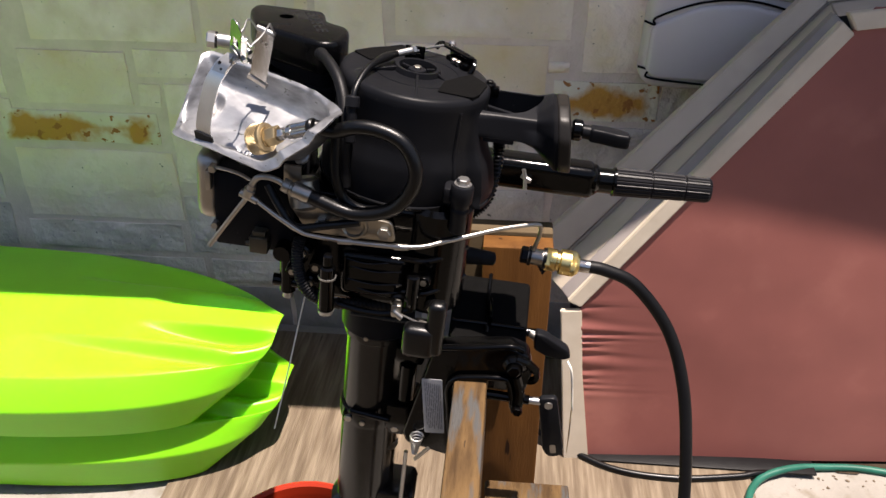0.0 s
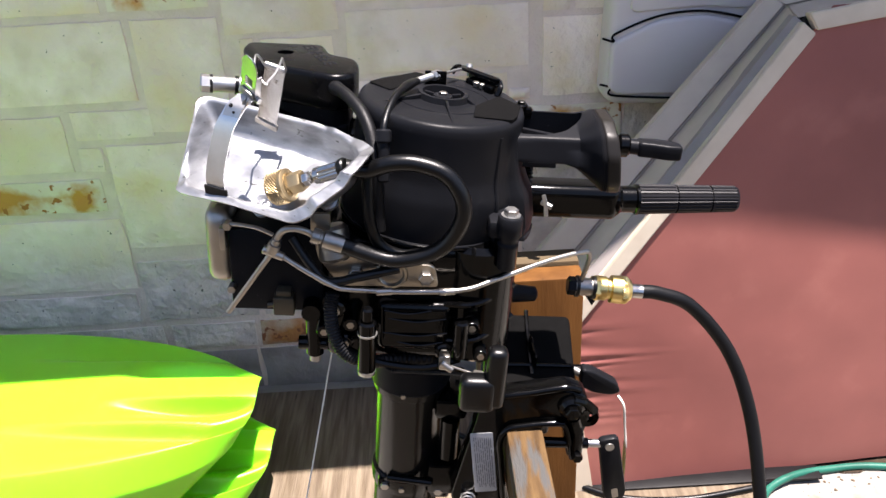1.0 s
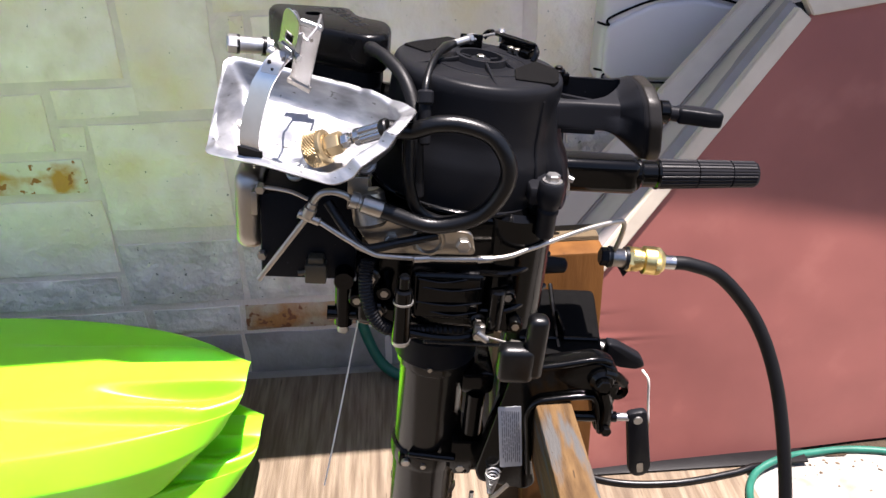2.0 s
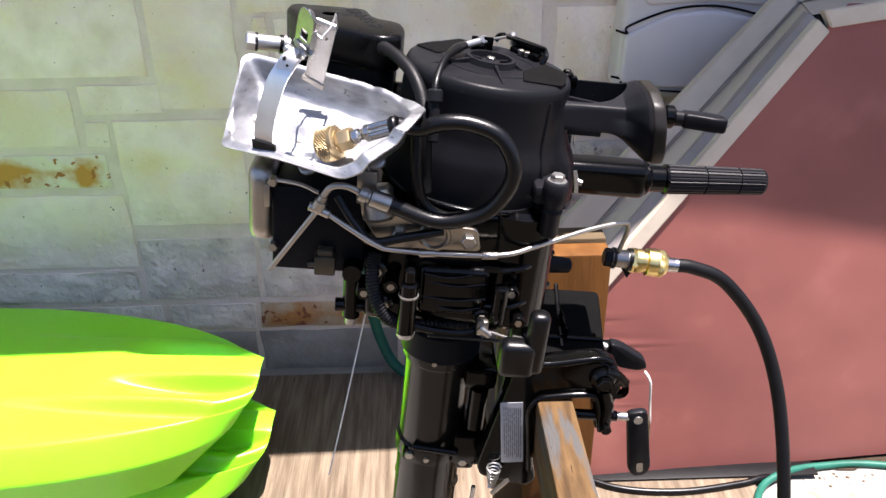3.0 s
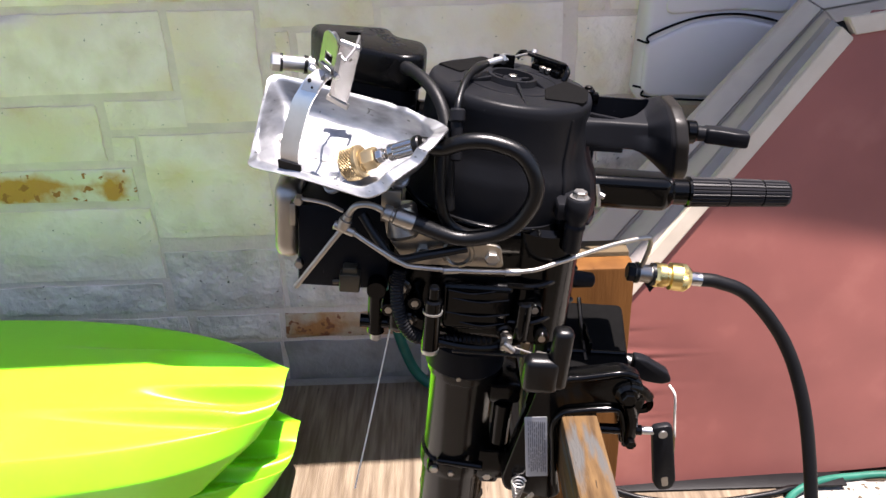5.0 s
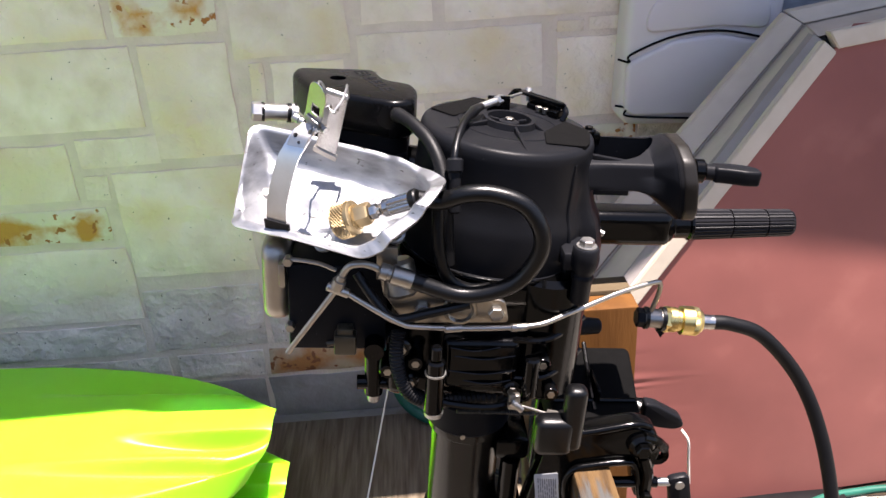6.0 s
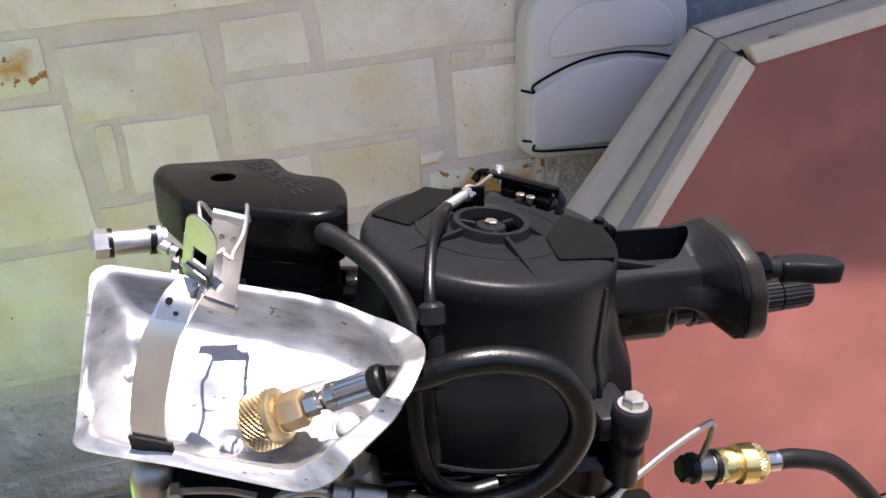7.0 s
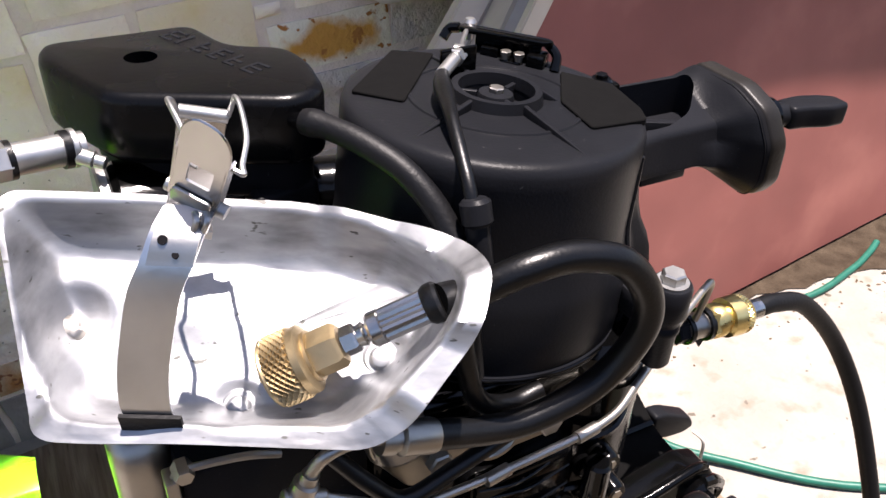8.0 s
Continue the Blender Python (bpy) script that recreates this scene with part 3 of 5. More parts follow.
# starter arm that flares into a flange, and the pull handle
flange = rounded([(0.014, -0.018), (0.009, -0.0145), (-0.030, -0.0145), (-0.052, -0.024), (-0.063, -0.045), (-0.061, -0.074), (-0.050, -0.089), (-0.034, -0.086), (-0.006, -0.070), (0.014, -0.056)], 0.006)


def reach(loop, ang, cy=-0.021, cz=-0.046):
    """How far the loop lies from its middle in that direction."""
    d = Vector((math.cos(ang), math.sin(ang)))
    far = 0.001
    for (ay, az), (by, bz) in zip(loop, loop[1:] + loop[:1]):
        a, e = Vector((ay - cy, az - cz)), Vector((by - ay, bz - az))
        den = d.x * e.y - d.y * e.x
        if abs(den) > 1e-9:
            t, u = (a.x * e.y - a.y * e.x) / den, (a.x * d.y - a.y * d.x) / den
            if t > 0 and -1e-6 <= u <= 1 + 1e-6:
                far = max(far, t)
    return far


def upright(b):
    """The flange end stands plumb although the arm leans."""
    for v in b.verts:
        v.co.x -= 0.16 * (v.co.z + 0.046) * max(0.0, min(1.0, (v.co.x - 0.115) / 0.05))
    return b


def horn():
    """The arm's hollow box, drawn out smoothly into the flange."""
    stem = rounded([(0.012, -0.058), (0.012, -0.020), (-0.002, -0.021), (-0.037, -0.035), (-0.042, -0.062)], 0.003)
    root = rounded([(0.022, -0.058), (0.022, -0.020), (-0.004, -0.021), (-0.042, -0.035), (-0.046, -0.062)], 0.004)
    b, rings, n = bmesh.new(), [], 72
    for i in range(36):
        x = 0.062 + 0.105 * i / 35
        late, early = max(0.0, min(1.0, (x - 0.146) / 0.020)) ** 1.1, max(0.0, min(1.0, (x - 0.130) / 0.036)) ** 1.15
        w = max(0.0, min(1.0, (0.105 - x) / 0.04)) ** 1.5
        ring = []
        for j in range(n):
            ang = 2 * math.pi * j / n
            r0 = reach(stem, ang) * (1 - w) + reach(root, ang) * w
            low = max(0.0, -math.sin(ang))
            k = late * (1 - low) + early * low
            r = r0 * (1 - k) + reach(flange, ang) * k
            ring.append(b.verts.new((x, -0.021 + r * math.cos(ang), -0.046 + r * math.sin(ang))))
        rings.append(ring)
    for p, q in zip(rings, rings[1:]):
        for j in range(n):
            b.faces.new((p[j], p[(j + 1) % n], q[(j + 1) % n], q[j]))
    b.faces.new(rings[0][::-1])
    b.faces.new(rings[-1])
    bmesh.ops.recalc_face_normals(b, faces=b.faces[:])
    return b


pocket = prism(rounded([(0.080, -0.032), (0.112, -0.031), (0.132, -0.024), (0.150, -0.006), (0.152, 0.006), (0.080, 0.008)], 0.006), -0.046, 0.02, 0, 1)
arm = mp("starter_arm", drilled(upright(horn()), pocket), BLACK, None, "black plastic arm flared into the starter flange")
for b in (box(0.086, 0.122, -0.041, -0.037, -0.0665, -0.058, 0.001), prism(rounded([(0.080, -0.008), (0.084, -0.004), (0.124, -0.024), (0.121, -0.029)], 0.001), -0.05, -0.034, 0.001, 2), prism(rounded([(0.080, -0.020), (0.082, -0.017), (0.116, -0.026), (0.114, -0.029)], 0.001), -0.05, -0.038, 0.001, 2)):
    mp("arm_rib", b, BLACK, arm)
mp("arm_lug", joined(rod((0.086, 0.012, -0.030), (0.086, 0.012, -0.0135), 0.0075, n=20, bev=0.0015), box(0.078, 0.098, 0.006, 0.016, -0.030, -0.017, 0.002), hexnut((0.086, 0.012, -0.0137), (0.086, 0.012, -0.0108), 0.0042)), GLOSSBLACK, arm)
mp("starter_flange_lip", upright(prism([((y + 0.025) * 1.01 - 0.025, (z + 0.05) * 1.01 - 0.05) for y, z in flange], 0.170, 0.185, 0.003, 3, YZ)), TAUPE, None, "brown-grey rim of the starter flange")
mp("flange_joint", upright(prism([((y + 0.025) * 0.985 - 0.025, (z + 0.05) * 0.985 - 0.05) for y, z in flange], 0.1655, 0.1705, 0, 1, YZ)), SEAM, arm)
handle = mp("pull_handle", joined(rod((0.186, -0.033, -0.040), (0.218, -0.036, -0.041), 0.0082, n=24, bev=0.002),
                                  prism(rounded([(0.206, -0.0265), (0.226, -0.0265), (0.2405, -0.031), (0.2515, -0.038), (0.2510, -0.0525), (0.236, -0.0520), (0.220, -0.0465), (0.206, -0.0445)], 0.004), -0.0490, -0.0325, 0.0045, 3)), BLACK, None, "black plastic starter pull handle")
mp("handle_collar", rod((0.186, -0.033, -0.040), (0.198, -0.0335, -0.040), 0.0125, n=24, bev=0.002), GLOSSBLACK, handle)

# throttle lever bracket and cable
BRK = Matrix.Translation((0.022, 0.086, 0.0)) @ Matrix.Rotation(math.atan2(-0.054, 0.044), 4, "Z")
b = joined(prism(rounded([(0.0, -0.005), (0.060, -0.0045), (0.066, 0.0), (0.060, 0.0045), (0.0, 0.005)], 0.004), 0.0015, 0.0050, 0.0008, 2),
           box(0.010, 0.056, 0.004, 0.0065, -0.014, 0.002, 0.0008), box(0.018, 0.030, -0.0075, 0.004, -0.016, -0.004, 0.001), box(0.050, 0.062, -0.010, 0.004, -0.016, -0.003, 0.002),
           box(0.034, 0.047, -0.012, 0.004, -0.016, -0.009, 0.001), tube([(0.060, 0.004, 0.001), (0.068, -0.001, -0.004), (0.069, -0.007, -0.012)], 0.0032, 8), tube([(0.0, 0.0, 0.003), (-0.007, 0.0, 0.001), (-0.010, -0.004, -0.005)], 0.0035, 8))
b.transform(BRK)
bracket = mp("lever_bracket", b, GLOSSBLACK, None, "black throttle lever bracket")
b = prism(rounded([(0.012, -0.0012), (0.054, -0.0010), (0.054, 0.0014), (0.012, 0.0014)], 0.001), 0.0046, 0.0053, 0, 1)
b.transform(BRK)
mp("lever_slot", b, SEAM, bracket)
for x_ in (0.036, 0.045):
    b = joined(rod((x_, -0.008, -0.012), (x_, -0.008, -0.004), 0.0026, n=14), hexnut((x_, -0.008, -0.006), (x_, -0.008, -0.0035), 0.0038))
    b.transform(BRK)
    mp("bracket_screw", b, DULLSTEEL, bracket)
mp("lever_pin", joined(rod((0.0325, 0.0905, -0.008), (0.0325, 0.0905, 0.001), 0.0024), lathe([(0, 0.0005), (0.0042, 0.0005), (0.0046, 0.004), (0.003, 0.0065), (0, 0.0068)], 16, Matrix.Translation((0.0325, 0.0905, 0)))), ZINC)
mp("cable_stop", joined(box(-0.020, 0.004, 0.031, 0.0345, -0.011, 0.012, 0.001), box(-0.020, 0.012, 0.031, 0.050, -0.0115, -0.0085, 0.001)), GLOSSBLACK)
mp("cable_end", joined(rod((0.024, 0.080, 0.003), (-0.003, 0.040, 0.0065), 0.0016, n=10), hexnut((-0.0045, 0.0375, 0.0068), (-0.0080, 0.0335, 0.0070), 0.0058), hexnut((-0.0090, 0.0325, 0.0070), (-0.0120, 0.0295, 0.0069), 0.0058), rod((-0.012, 0.0295, 0.0069), (-0.029, 0.0145, 0.0048), 0.0040, n=18, bev=0.0006)), ZINC)
mp("throttle_cable", tube([(-0.027, 0.0165, 0.005), (-0.034, 0.004, 0.0055), (-0.041, -0.014, 0.0060), (-0.050, -0.038, 0.0045), (-0.057, -0.062, -0.004), (-0.0605, -0.080, -0.018), (-0.0605, -0.092, -0.05)], 0.005, 14, 8, lambda s: 0.0036 + 0.0018 * math.exp(-((s - 0.25) / 0.16) ** 2)), RUBBER)
mp("cable_boot", joined(rod((-0.0605, -0.084, -0.020), (-0.059, -0.097, -0.066), 0.0062, n=18, bev=0.002), rod((-0.0605, -0.0825, -0.016), (-0.0602, -0.0875, -0.029), 0.0080, n=18, bev=0.002)), BLACK)

# side lug with its bolt
mp("cover_lug", joined(lathe([(0, -0.158), (0.0085, -0.158), (0.0098, -0.156), (0.0098, -0.133), (0.0110, -0.131), (0.0110, -0.128), (0.0098, -0.126), (0.0105, -0.122), (0.0130, -0.118), (0.0130, -0.099), (0.0118, -0.097), (0, -0.097)], 28, Matrix.Translation((0.071, -0.098, 0))), box(0.05, 0.078, -0.098, -0.055, -0.125, -0.105, 0.004)), BLACK)
mp("cover_bolt", joined(lathe([(0, -0.098), (0.010, -0.098), (0.010, -0.0955), (0, -0.0955)], 24, Matrix.Translation((0.071, -0.098, 0))), hexnut((0.071, -0.098, -0.0958), (0.071, -0.098, -0.089), 0.0075)), ZINC)

# tiller
mp("tiller_arm", box(0.08, 0.265, 0.176, 0.224, -0.232, -0.182, 0.014, 5), GLOSSBLACK)
mp("tiller_collar", turned((0.258, 0.2, -0.206), (0.293, 0.2, -0.205), [(0, 0.023), (0.15, 0.024), (0.3, 0.019), (0.85, 0.019), (0.9, 0.022), (1, 0.022)], 32), GLOSSBLACK)
g = bmesh.new()
m_, d_ = along((0.291, 0.2, -0.205), (0.433, 0.195, -0.196))
rings_ = []
for s_ in (0, 0.02, 0.03, 0.38, 0.385, 0.395, 0.40, 0.72, 0.725, 0.735, 0.74, 0.97, 1.0):
    groove = 0.90 if s_ in (0.385, 0.395, 0.725, 0.735) else (0.86 if s_ in (0, 1.0) else 1.0)
    ring_ = []
    for i in range(96):
        r_ = (0.0215 - 0.003 * s_) * groove * (0.94 if i % 4 == 0 else 1.0)
        a_ = 2 * math.pi * i / 96
        ring_.append(g.verts.new((r_ * math.cos(a_), r_ * math.sin(a_), s_ * d_)))
    rings_.append(ring_)
for a_, c_ in zip(rings_, rings_[1:]):
    for i in range(96):
        g.faces.new((a_[i], a_[(i + 1) % 96], c_[(i + 1) % 96], c_[i]))
g.faces.new(rings_[0][::-1])
g.faces.new(rings_[-1])
g.transform(m_)
mp("tiller_grip", g, GRIP, None, "ribbed black rubber twist grip", 20)

# air box
outline = rounded([(-0.232, 0.110), (-0.228, 0.136), (-0.172, 0.137), (-0.140, 0.139), (-0.128, 0.096), (-0.098, 0.082), (-0.092, 0.058), (-0.097, 0.016), (-0.118, 0.006), (-0.205, 0.046)], 0.012)
airbox = mp("air_box", drilled(prism(outline, -0.032, 0.009, 0.006), joined(turned((-0.179, 0.092, -0.02), (-0.179, 0.092, 0.02), [(0, 0.0092), (1, 0.0092)], 32))), SATIN, None, "satin black plastic air box")
mp("air_box_base", joined(prism([((x + 0.15) * 0.8 - 0.145, (y - 0.07) * 0.85 + 0.07) for x, y in outline], -0.056, -0.030, 0.004), prism(rounded([(-0.142, 0.012), (-0.102, 0.02), (-0.1, 0.07), (-0.142, 0.08)], 0.006), -0.085, -0.05, 0.004)), BLACK)
MARK = Matrix.Translation((-0.158, 0.124, 0)) @ Matrix.Rotation(radians(-66), 4, "Z")
for i, (w_, bars) in enumerate(((0.011, 3), (0.003, 1), (0.009, 2), (0.009, 3), (0.009, 2), (0.011, 3))):
    b = joined(*[box(0.0145 * i, 0.0145 * i + w_, -0.006 + 0.006 * j, -0.0035 + 0.006 * j, 0.008, 0.0094, 0.0003, 1) for j in range(bars)], box(0.0145 * i, 0.0145 * i + 0.0025, -0.006, 0.0085, 0.008, 0.0094, 0.0003, 1))
    b.transform(MARK)
    mp("raised_mark", b, BLACK, airbox)
mp("breather_hose", tube([(-0.116, 0.000, -0.0015), (-0.108, -0.012, -0.001), (-0.096, -0.030, -0.004), (-0.082, -0.052, -0.013), (-0.072, -0.072, -0.030), (-0.067, -0.088, -0.056), (-0.062, -0.096, -0.12)], 0.0072, 16, 8, lambda s: 0.0066 + 0.0012 * max(0.0, 1 - abs(s - 0.07) / 0.09)), MATTHOSE, None, "matt grey-black breather hose")
mp("hose_nipple", rod((-0.119, 0.012, -0.0045), (-0.1155, -0.002, -0.0018), 0.0045, n=16), GLOSSBLACK)

# engine block
mp("crankcase", lathe([(0, -0.30), (0.062, -0.30), (0.074, -0.285), (0.08, -0.25), (0.084, -0.21), (0.084, -0.15), (0.08, -0.138), (0, -0.138)], 40, Matrix.Translation((-0.012, 0, 0))), GLOSSBLACK)
mp("cylinder_block", box(-0.12, 0.03, -0.09, 0.07, -0.285, -0.14, 0.012, 3), GLOSSBLACK)
mp("side_cylinder", rod((0.046, -0.058, -0.282), (0.046, -0.058, -0.138), 0.042, n=40, bev=0.006), GLOSSBLACK)
mp("muffler_box", box(-0.218, -0.12, -0.09, 0.03, -0.225, -0.128, 0.004), BLACK)
mp("muffler_cover", prism(rounded([(-0.075, -0.115), (0.02, -0.115), (0.02, -0.205), (-0.075, -0.205)], 0.02), -0.246, -0.217, 0.012, 4, YZ), DULLSTEEL, None, "brownish steel muffler cover")
mp("mount_plate", joined(prism(rounded([(-0.128, -0.128), (-0.108, -0.134), (-0.087, -0.147), (-0.004, -0.155), (0.002, -0.181), (-0.102, -0.183), (-0.124, -0.150)], 0.006), 0.098, 0.104, 0.001, 1, XZ), box(-0.131, -0.111, -0.104, -0.099, -0.135, -0.100, 0.001), lathe([(0.0115, 0.104), (0.0135, 0.107), (0.0160, 0.107), (0.0175, 0.104)], 28, XZ @ Matrix.Translation((-0.048, -0.166, 0)))), PLATE)
for x_, z_ in ((-0.085, -0.167), (-0.012, -0.169)):
    mp("plate_bolt", hexnut((x_, -0.103, z_), (x_, -0.110, z_), 0.008), DULLSTEEL)

# leg
mp("drive_leg", lathe([(0, -0.95), (0.05, -0.95), (0.052, -0.71), (0.043, -0.70), (0.0415, -0.38), (0.046, -0.375), (0.047, -0.345), (0.044, -0.34), (0.044, -0.33), (0.047, -0.325), (0.047, -0.30), (0, -0.30)], 48, Matrix.Translation((-0.021, -0.01, 0))), LEGBLACK, None, "dark glossy drive leg tube")

# clamp bracket
mp("bracket_block", prism(rounded([(0.060, -0.316), (0.042, -0.306), (-0.028, -0.344), (-0.074, -0.347), (-0.082, -0.385), (0.060, -0.385)], 0.010, 5), 0.078, 0.183, 0.007, 4, YZ), PATCH, None, "black clamp bracket")
mp("bracket_side", prism(rounded([(0.062, -0.345), (0.072, -0.338), (0.160, -0.321), (0.184, -0.330), (0.193, -0.358), (0.186, -0.395), (0.182, -0.424), (0.172, -0.424), (0.160, -0.370), (0.101, -0.378), (0.090, -0.396), (0.097, -0.45), (0.112, -0.512), (0.100, -0.522), (0.040, -0.508), (0.034, -0.492)], 0.007, 5), 0.060, 0.090, 0.005, 3, XZ), GLOSSBLACK)
mp("bracket_lip", tube([(0.070, -0.086, -0.338), (0.110, -0.088, -0.330), (0.158, -0.087, -0.3205), (0.176, -0.085, -0.3255)], 0.0045, 12), GLOSSBLACK)
mp("bracket_lip", tube([(0.08, -0.02, -0.339), (0.13, -0.02, -0.338), (0.178, -0.02, -0.338)], 0.003, 8), GLOSSBLACK)
mp("bracket_web", joined(box(0.128, 0.133, -0.03, 0.03, -0.335, -0.318, 0.002), tube([(0.128, -0.03, -0.345), (0.126, 0.01, -0.322), (0.126, 0.05, -0.303)], 0.003, 8)), GLOSSBLACK)
mp("bracket_front", box(0.08, 0.183, 0.06, 0.10, -0.52, -0.35, 0.006, 3), GLOSSBLACK)


# bottle cradle: a dished aluminium tray that slopes towards the front
SA, SB, SN = Vector((0.8956, -0.4445, -0.0199)), Vector((0.3498, 0.6757, 0.6489)), Vector((-0.2749, -0.5881, 0.7606))


def sh(a, b, h=0.0):
    return Vector((-0.274, -0.073, -0.086)) + a * SA + b * SB + h * SN


def dish():
    rim = [(-0.042, 0.116, -0.024), (0.035, 0.117, -0.026), (0.116, 0.117, -0.030), (0.168, 0.104, -0.016), (0.192, 0.092, -0.002), (0.201, 0.076, 0.016), (0.197, 0.048, 0.023), (0.166, 0.005, 0.006), (0.148, -0.005, 0.0), (0.062, -0.004, -0.002), (0.024, -0.005, -0.007), (-0.002, -0.004, -0.011)]
    flat = [(-0.018, 0.088, -0.047), (0.042, 0.090, -0.051), (0.112, 0.087, -0.050), (0.154, 0.079, -0.042), (0.166, 0.072, -0.036), (0.172, 0.064, -0.032), (0.168, 0.050, -0.030), (0.140, 0.026, -0.031), (0.126, 0.017, -0.032), (0.066, 0.015, -0.034), (0.034, 0.014, -0.036), (0.014, 0.020, -0.038)]

    def dent(x, y):
        """Pressed hollows round the bolts and the weld."""
        low = 0.0
        for ca, cb, wide, deep in ((0.152, 0.040, 0.015, 0.0055), (0.084, 0.014, 0.013, 0.0055), (-0.004, 0.057, 0.019, 0.009)):
            r = math.hypot(x - ca, y - cb) / wide
            if r < 1:
                low += deep * (1 - r * r) ** 0.8
        return low

    def soft(loop, r):
        line = rounded([p[:2] for p in loop], r, 6)
        high = []
        for i in range(len(loop)):
            high += [loop[i][2]] * 7
        n = len(high)
        high = [sum(high[(i + k) % n] for k in range(-3, 4)) / 7 for i in range(n)]
        # points along the straight runs keep the dents small
        out = []
        for i in range(n):
            p, q = Vector((*line[i], high[i])), Vector((*line[(i + 1) % n], high[(i + 1) % n]))
            m = 12 if i % 7 == 6 else 1
            out += [p + (q - p) * k / m for k in range(m)]
        return out

    rim, flat = soft(rim, 0.014), soft(flat, 0.017)
    b = bmesh.new()
    rings = []
    n = len(rim)
    for k in (-0.026, -0.022, -0.01, 0.0, 0.03, 0.08, 0.14, 0.20, 0.26, 0.32, 0.38, 0.44, 0.5, 0.56, 0.62, 0.68, 0.74, 0.80, 0.86, 0.93, 1.0):
        ring = []
        for p, q in zip(rim, flat):
            x, y = p.x + (q.x - p.x) * k, p.y + (q.y - p.y) * k
            # a flat lip all round, broadest at the pointed end and along the front
            tip = max(0.0, min(1.0, (p.x - 0.135) / 0.03)) * max(0.0, min(1.0, (0.115 - p.y) / 0.02))
            front = max(0.0, min(1.0, (0.03 - p.y) / 0.02))
            lip = 0.16 + 0.27 * max(tip, front)
            s = max(0.0, (k - lip) / (1 - lip)) if k > 0 else 0.0
            drop = 1 - (1 - s) ** 1.5
            h = p.z + (q.z - p.z) * drop - (0.002 if k < -0.024 else 0)
            if k > 0.1:
                h += 0.0006 * noise.noise((x * 38, y * 38, h * 50)) + 0.0002 * noise.noise((x * 110, y * 110, h * 90))
            elif k > -0.024:
                h += 0.0002 * noise.noise((x * 60, y * 60, 8))
            ring.append(b.verts.new(sh(x, y, h - dent(x, y) * max(0.0, min(1.0, (k - 0.2) / 0.25)))))
        rings.append(ring)
    for a, c in zip(rings, rings[1:]):
        for i in range(n):
            b.faces.new((a[i], a[(i + 1) % n], c[(i + 1) % n], c[i]))
    last = rings[-1]
    mid = sum((Vector(q) for q in flat), Vector()) / n
    for s in (0.97, 0.94, 0.91, 0.88, 0.85, 0.82, 0.79, 0.76, 0.73, 0.70, 0.67, 0.64, 0.6, 0.5, 0.4, 0.25, 0.1):
        ring = []
        for q in flat:
            v = mid + (Vector(q) - mid) * s
            ring.append(b.verts.new(sh(v.x, v.y, v.z - dent(v.x, v.y) - 0.0006 + 0.0008 * noise.noise((v.x * 45, v.y * 45, 3)))))
        for i in range(n):
            b.faces.new((last[i], last[(i + 1) % n], ring[(i + 1) % n], ring[i]))
        last = ring
    b.faces.new(last)
    bmesh.ops.recalc_face_normals(b, faces=b.faces[:])
    bmesh.ops.solidify(b, geom=b.faces[:], thickness=0.0012)
    return b


cradle = mp("bottle_cradle", dish(), ALU, None, "dished bare aluminium cradle for a gas bottle", 50)
b = joined(turned(sh(-0.006, 0.0505, -0.060), sh(-0.006, 0.0505, -0.0440), [(0, 0.0098), (0.35, 0.0090), (0.75, 0.0078), (0.92, 0.0060), (0.97, 0.004), (1, 0.002)], 28))
for v in b.verts:
    v.co += Vector((1, 1, 1)) * 0.0014 * noise.noise(v.co * 260)
mp("weld_boss", b, DULLSTEEL, cradle)
for a_, b_, h_ in ((0.084, 0.014, -0.036), (0.152, 0.040, -0.034)):
    mp("cradle_bolt", joined(turned(sh(a_, b_, h_ - 0.006), sh(a_, b_, h_ - 0.001), [(0, 0.010), (0.7, 0.010), (1, 0.008)], 24), turned(sh(a_, b_, h_ - 0.002), sh(a_, b_, h_ + 0.0022), [(0, 0.0062), (0.5, 0.0062), (0.9, 0.0050), (1, 0.0042)], 20)), ALU, cradle)
mp("cradle_rivet", turned(sh(0.0425, 0.0715, -0.056), sh(0.0425, 0.0715, -0.0490), [(0, 0.003), (1, 0.002)], 12), DULLSTEEL, cradle)


def band(path, width, thick=0.0012):
    """A flat steel band along points of (a, b, h); the width runs along a."""
    line = smooth_line([sh(*p) for p in path], 8)
    b = bmesh.new()
    rows = []
    for c in line:
        rows.append([b.verts.new(c + SA * width * w) for w in (-0.5, 0.5)])
    for p, q in zip(rows, rows[1:]):
        b.faces.new((p[0], p[1], q[1], q[0]))
    bmesh.ops.recalc_face_normals(b, faces=b.faces[:])
    bmesh.ops.solidify(b, geom=b.faces[:], thickness=thick)
    return b


strap = mp("strap", band([(0.0540, 0.004, -0.004), (0.0520, 0.010, 0.006), (0.0530, 0.022, 0.018), (0.0565, 0.036, 0.031), (0.0615, 0.052, 0.045), (0.0675, 0.064, 0.053), (0.0715, 0.076, 0.0565), (0.0745, 0.087, 0.0535)], 0.0215), STRAPSTEEL, None, "bent stainless steel strap with an over-centre latch", 60)
mp("strap_foot", band([(0.0535, 0.0058, 0.0040), (0.0535, 0.0032, -0.0004), (0.0535, 0.0008, -0.0044)], 0.0270, 0.0020), MATTHOSE, strap, "black rubber foot")
mp("latch_plate", band([(0.0690, 0.062, 0.0540), (0.0715, 0.072, 0.0580), (0.0745, 0.087, 0.0558)], 0.0185, 0.0016), ZINC, strap)
